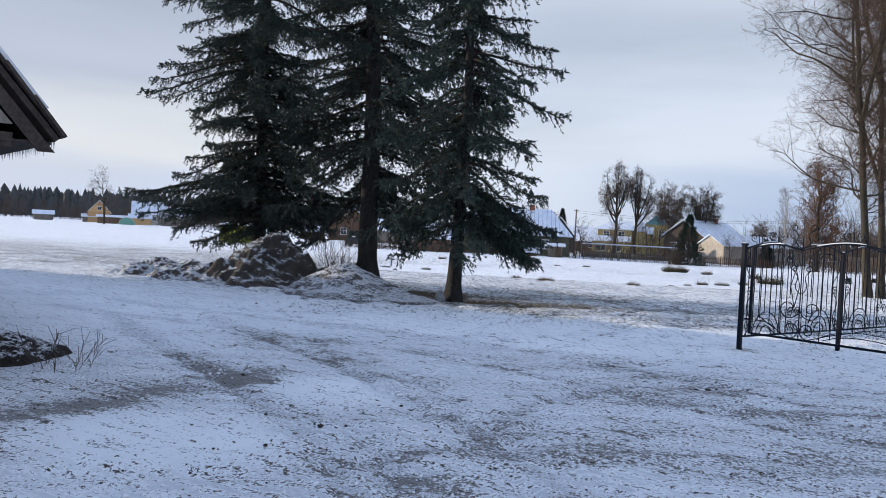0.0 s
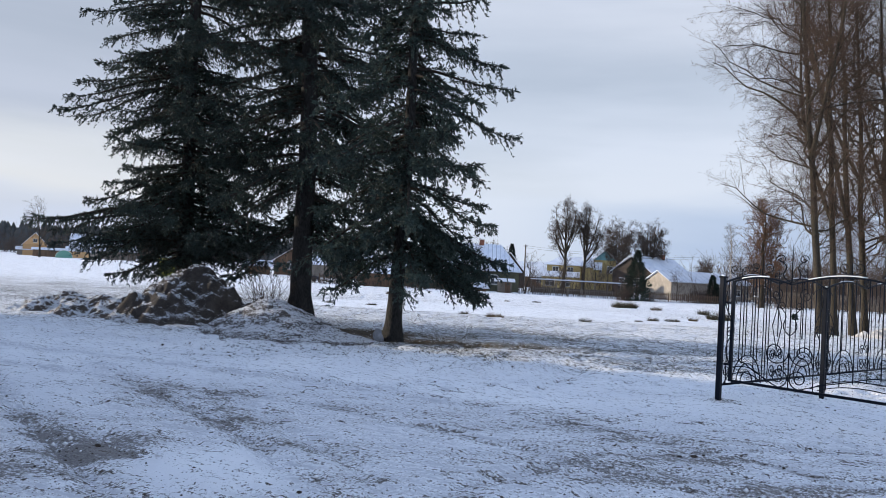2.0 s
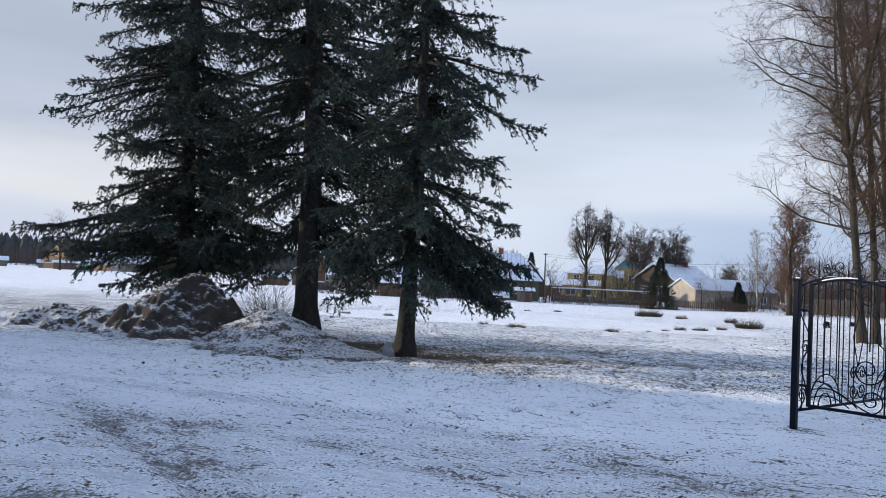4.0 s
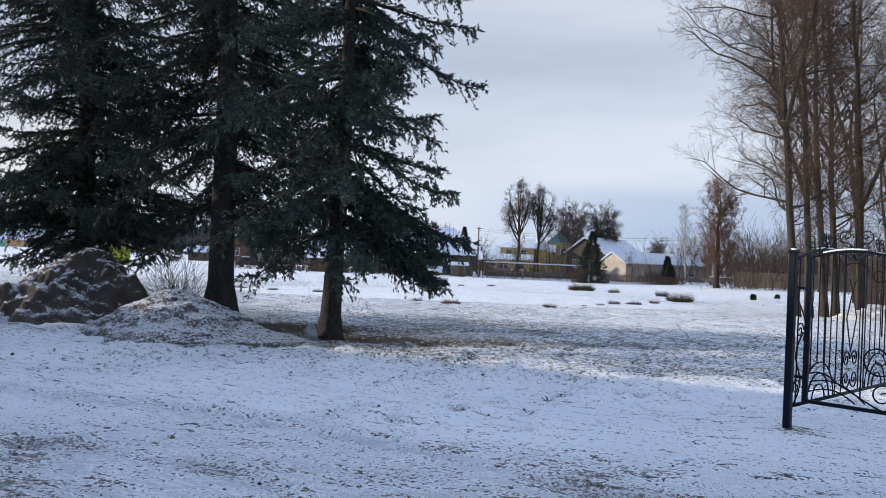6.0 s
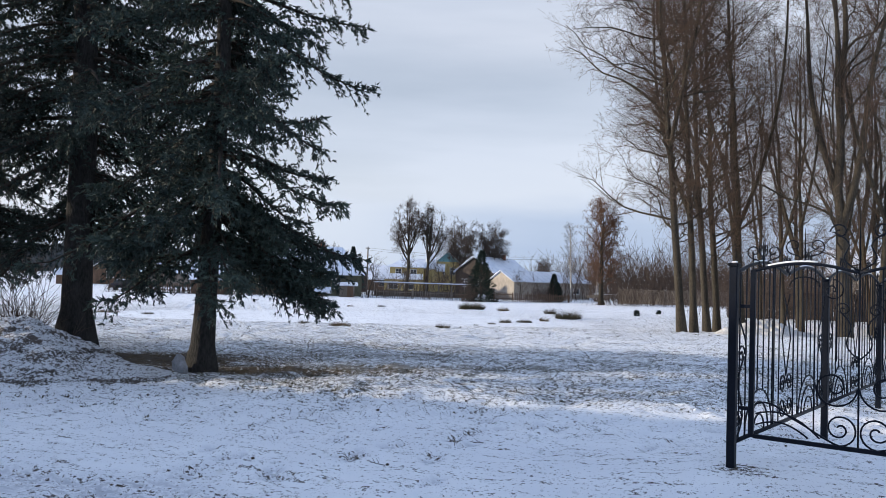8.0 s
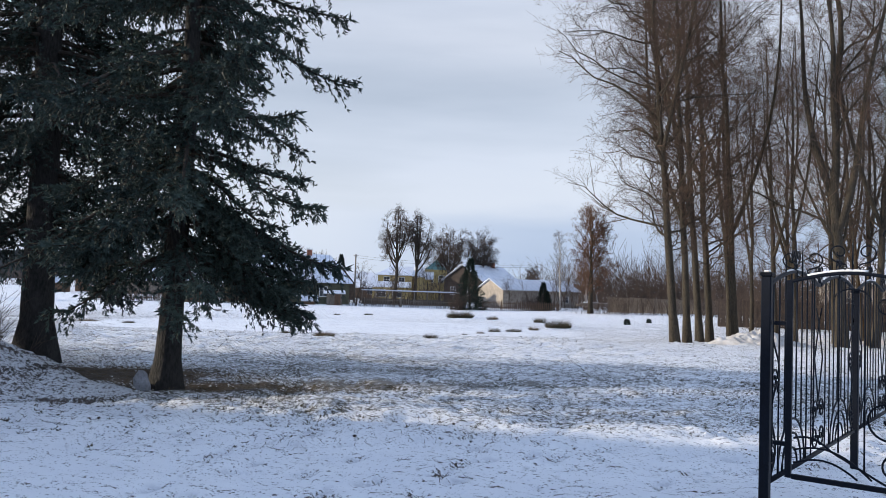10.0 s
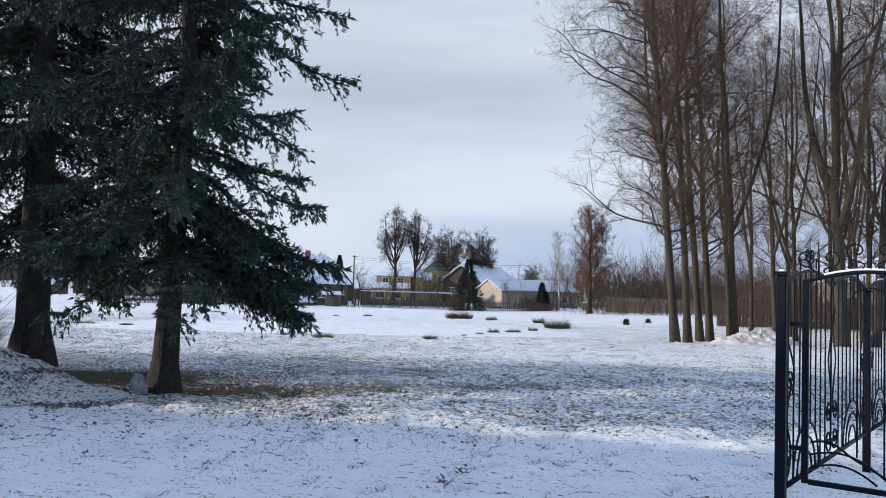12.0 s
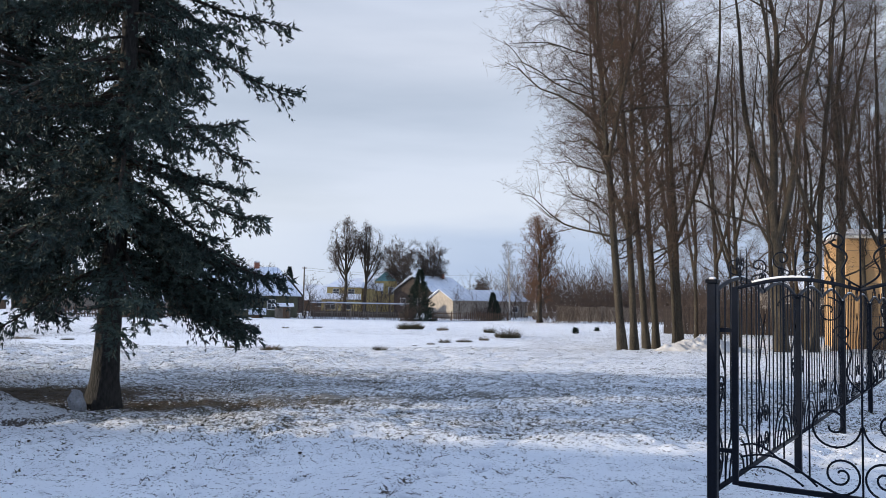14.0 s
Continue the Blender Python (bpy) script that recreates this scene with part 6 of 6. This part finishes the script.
def blades(name, n, region, seed, h, mat, label):
    """Single grass blades scattered over a stretch of thin snow."""
    rng = np.random.RandomState(seed)
    x0, x1, y0, y1 = region
    x, y = rng.uniform(x0, x1, n), rng.uniform(y0, y1, n)
    keep = fractal(x * 0.7, y * 0.7, 3, seed) + rng.uniform(-0.25, 0.25, n) > 0.5
    x, y = x[keep], y[keep]
    m = len(x)
    base = np.stack([x, y, level(x, y) - 0.02], -1)
    d = np.stack([rng.normal(0, 0.6, m), rng.normal(0, 0.6, m), np.ones(m)], -1)
    hh = h * rng.uniform(0.4, 1.3, m)
    P = base[:, None] + d[:, None] * (hh[:, None] * np.array([0, 0.6, 1.0])[None])[..., None]
    P[:, 2, 2] -= 0.25 * hh
    v, q = tubes(P, np.tile(np.array([0.0028, 0.002, 0.0008]), (m, 1)), 3)
    tagged(new(name, mesh_from(name, v, q, mat)), label, "grass", kind="stuff")


blades("lawn_grass", 9000, (1.0, 14.0, 14.2, 25.0), 501, 0.06, DARK_GRASS, "thin winter grass poking through the snow")
blades("lawn_grass", 4500, (10.0, 24.0, 18.0, 36.0), 502, 0.06, DARK_GRASS, "thin winter grass poking through the snow")
blades("bare_grass", 6000, (-3.2, 5.0, 18.0, 22.0), 503, 0.09, DRY_GRASS, "matted yellow grass under the spruces")


def tussocks(name, n, region, seed, h, wide, mat, label, lo=0.5):
    """Low tussocks of three to five bent blades, standing where the snow lies thin."""
    rng = np.random.RandomState(seed)
    x0, x1, y0, y1 = region
    x, y = rng.uniform(x0, x1, n), rng.uniform(y0, y1, n)
    u = y + 0.33 * x
    thin = 0.30 + 0.55 * smooth(u, 14.5, 18.5) * (1 - 0.8 * smooth(u, 24.0, 28.0)) - 0.2 * (1 - smooth(u, 12.5, 15.0))
    pond = np.clip(1 - np.hypot((x - 9) / 17, (y - 58) / 13), 0, 1)
    keep = rng.uniform(0, 1, n) * lo + 0.7 * (fractal(x * 0.9, y * 0.9, 4, seed) - 0.5) < thin - 2 * pond
    x, y = x[keep], y[keep]
    m, k = len(x), 4
    base = np.stack([x, y, level(x, y) - 0.005], -1)[:, None] + rng.normal(0, wide * 1.2, (m, k, 3)) * [1, 1, 0]
    tip = base + rng.normal(0, 1.0, (m, k, 3)) * [h, h, 0] + np.stack([np.zeros((m, k)), np.zeros((m, k)), h * rng.uniform(0.35, 1.2, (m, k))], -1)
    a = rng.uniform(0, 6.28, (m, k))
    w = np.stack([np.cos(a), np.sin(a), 0 * a], -1) * wide * rng.uniform(0.5, 1.2, (m, k, 1))
    v = np.stack([base - w, base + w, tip], 2).reshape(-1, 3)
    tagged(new(name, mesh_from(name, v, np.arange(len(v)).reshape(-1, 3), mat)), label, "grass", kind="stuff")


tussocks("lawn_grass", 30000, (-3.0, 16.0, 14.0, 30.0), 511, 0.026, 0.009, DARK_GRASS, "short winter turf showing through thin snow", 1.5)
tussocks("lawn_grass", 9000, (-14.0, 40.0, 30.0, 66.0), 512, 0.05, 0.024, DARK_GRASS, "short winter turf showing through thin snow", 1.6)


def clod(name, x, y, r, seed, label, mat=CLOD, flat=0.6, category="clod", group="clods on the snow"):
    rng = np.random.RandomState(seed)
    bm = bmesh.new()
    bmesh.ops.create_icosphere(bm, subdivisions=2, radius=r)
    for v in bm.verts:
        k = 1 + 0.35 * noise.noise(v.co / r * 1.4 + Vector((seed, 0, 0))) + rng.uniform(-0.06, 0.06)
        v.co = Vector((v.co.x * k, v.co.y * k, v.co.z * k * flat))
    me = bpy.data.meshes.new(name)
    bm.to_mesh(me)
    bm.free()
    me.materials.append(mat)
    ob = new(name, me)
    ob.matrix_basis = pose(x, y, float(level(x, y)) + r * flat * 0.35, 0, 0, seed * 37)
    tagged(ob, label, category, group)


rng = np.random.RandomState(77)
for i, (x, y, r) in enumerate(((2.84, 8.50, 0.05), (2.98, 8.52, 0.06), (3.10, 8.60, 0.03), (-0.9, 6.2, 0.05), (-0.7, 6.25, 0.03), (-0.3, 7.05, 0.035), (-1.4, 6.5, 0.03), (3.7, 10.1, 0.03), (4.3, 9.0, 0.035), (4.9, 9.2, 0.03), (-2.0, 8.1, 0.05), (-1.2, 5.6, 0.035), (0.9, 12.4, 0.03), (1.9, 12.05, 0.03), (-3.6, 15.4, 0.05), (-3.4, 15.5, 0.035), (2.3, 14.6, 0.04), (3.5, 15.2, 0.04), (1.5, 16.6, 0.04), (-0.2, 15.9, 0.04), (0.6, 16.9, 0.05), (4.2, 16.0, 0.035))):
    clod("soil_clod", x, y, r * 0.5, 600 + i, "frozen brown soil clod lying on the snow")
for i in range(60):
    x, y = rng.uniform(-4, 6.5), rng.uniform(4.5, 16.5)
    clod("pebble", x, y, rng.uniform(0.006, 0.015), 700 + i, "small dark pebble on the snow", group="pebbles on the snow", category="pebble")

bag = bmesh.new()
bmesh.ops.create_icosphere(bag, subdivisions=3, radius=0.13)
for v in bag.verts:
    k = 1 + 0.45 * noise.noise(v.co * 9) + 0.25 * noise.noise(v.co * 22)
    v.co = Vector((v.co.x * 0.8 * k, v.co.y * 0.7 * k, v.co.z * 1.15 * k))
bag_ob = part("plastic_bag", bag, BAG, None)
bag_ob.matrix_basis = pose(0.02, 18.30, float(level(0.1, 18.3)) + 0.11)
tagged(bag_ob, "crumpled white plastic bag leaning on the spruce foot", "bag")


def fallen_twig(x, y, size, turn, seed):
    rng = np.random.RandomState(seed)
    ob = thing("fallen_twig", (x, y, float(level(x, y)) + 0.01), "bare fallen twig lying on the snow", "twig", "fallen twigs", turn=turn)
    rod("stem", [(0, 0, 0), (size * 0.4, 0.02, size * 0.08), (size, -0.03, size * 0.12)], 0.0035, BRUSHWOOD, ob, 5, 0.0015)
    for k in (0.3, 0.5, 0.7):
        w = rng.choice([-1, 1])
        rod("side_shoot", [(size * k, 0, size * 0.07), (size * (k + 0.2), w * size * 0.18, size * rng.uniform(0.1, 0.35))], 0.0025, BRUSHWOOD, ob, 4, 0.001)


for i, (x, y, s, t) in enumerate(((2.4, 13.33, 0.16, 20), (1.87, 12.0, 0.16, 150), (2.6, 12.6, 0.18, 60), (2.9, 12.7, 0.13, 200), (3.4, 13.9, 0.2, 35), (0.9, 13.6, 0.14, 80))):
    fallen_twig(x, y, s, t, 800 + i)


def pole_stack(x, y, turn):
    """Long poles thrown over trestles beside the shed."""
    ob = thing("pole_stack", (x, y, float(level(x, y))), "stack of long snowy poles on low trestles", "timber", turn=turn)
    r = np.random.RandomState(15)
    for i in range(9):
        z, yy = 0.55 + 0.16 * (i // 4), -0.6 + 0.3 * (i % 4)
        rod("pole", [(-3.2 + r.uniform(-0.6, 0.6), yy, z), (0, yy + r.uniform(-0.1, 0.1), z + 0.05), (3.4 + r.uniform(-0.6, 0.6), yy, z + 0.1)], 0.08, PLANK_GREY, ob, 7, 0.06)
    rod("pole", [(-2.5, -0.9, 0.0), (2.6, -0.3, 1.6)], 0.08, PLANK_GREY, ob, 7, 0.06)
    for px in (-2, 2):
        part("trestle", box(px - 0.08, -0.9, -0.2, px + 0.08, 0.9, 0.46), PLANK_DARK, ob)
    part("snow", box(-2.6, -0.7, 1.0, 2.6, 0.5, 1.06), SNOW_CLEAN, ob)


pole_stack(52.0, 104.5, -18)


def wire(name, a, b, sag, label):
    """An overhead line between two masts."""
    k = np.linspace(0, 1, 14)
    P = np.array(a)[None] * (1 - k)[:, None] + np.array(b)[None] * k[:, None]
    P[:, 2] -= sag * 4 * k * (1 - k)
    ob = rod(name, P, 0.018, RUBBER, None, 4)
    tagged(ob, label, "cable", "overhead lines")


for dz in (0.0, 0.35):
    wire("overhead_line", (21.6, 128.0, 5.4 + dz), (58.5, 118.0, 5.6 + dz), 0.9, "thin black overhead line between poles")


def scatter(name, n, region, seed, lo, hi, mat, flat, label, category):
    """Tiny crumbs strewn over the ground: squashed octahedra with uneven corners."""
    r = np.random.RandomState(seed)
    x0, x1, y0, y1 = region
    x, y = r.uniform(x0, x1, n), y0 + (y1 - y0) * r.uniform(0, 1, n) ** 1.3
    keep = fractal(x * 0.9, y * 1.6, 3, seed) + r.uniform(-0.3, 0.3, n) > 0.52
    x, y = x[keep], y[keep]
    m = len(x)
    s = lo + (hi - lo) * r.uniform(0, 1, m) ** 2.5
    base = np.stack([x, y, level(x, y) + s * flat * 0.2], -1)
    dirs = np.array([[1, 0, 0], [0, 1, 0], [-1, 0, 0], [0, -1, 0], [0, 0, 1], [0, 0, -1]], dtype=float)
    v = dirs[None] * r.uniform(0.5, 1.3, (m, 6, 1)) * s[:, None, None] * np.array([1, 1, flat])
    a = r.uniform(0, 6.28, m)
    c, sn = np.cos(a)[:, None], np.sin(a)[:, None]
    v = np.stack([v[..., 0] * c - v[..., 1] * sn, v[..., 0] * sn + v[..., 1] * c, v[..., 2]], -1) + base[:, None]
    f = np.array([[0, 1, 4], [1, 2, 4], [2, 3, 4], [3, 0, 4], [1, 0, 5], [2, 1, 5], [3, 2, 5], [0, 3, 5]])
    faces = (np.arange(m) * 6)[:, None, None] + f[None]
    tagged(new(name, mesh_from(name, v.reshape(-1, 3), faces.reshape(-1, 3), mat)), label, category, kind="stuff")


scatter("snow_crumbs", 4500, (-5.0, 8.0, 4.0, 16.0), 901, 0.006, 0.035, SNOW_CLEAN, 0.6, "loose crumbs of snow thrown up by wheels and feet", "snow")
scatter("snow_crumbs", 6000, (-2.0, 14.0, 12.0, 26.0), 902, 0.006, 0.03, SNOW_CLEAN, 0.5, "loose crumbs of snow on the lawn", "snow")
scatter("soil_crumbs", 7000, (-5.0, 8.0, 4.0, 10.8), 903, 0.004, 0.014, CLOD, 0.6, "crumbs of soil and gravel on the snow", "soil")
scatter("leaf_litter", 4200, (-2.5, 14.0, 14.6, 26.0), 904, 0.006, 0.024, CLOD, 0.25, "dark leaf crumbs and bark on the snow", "litter")
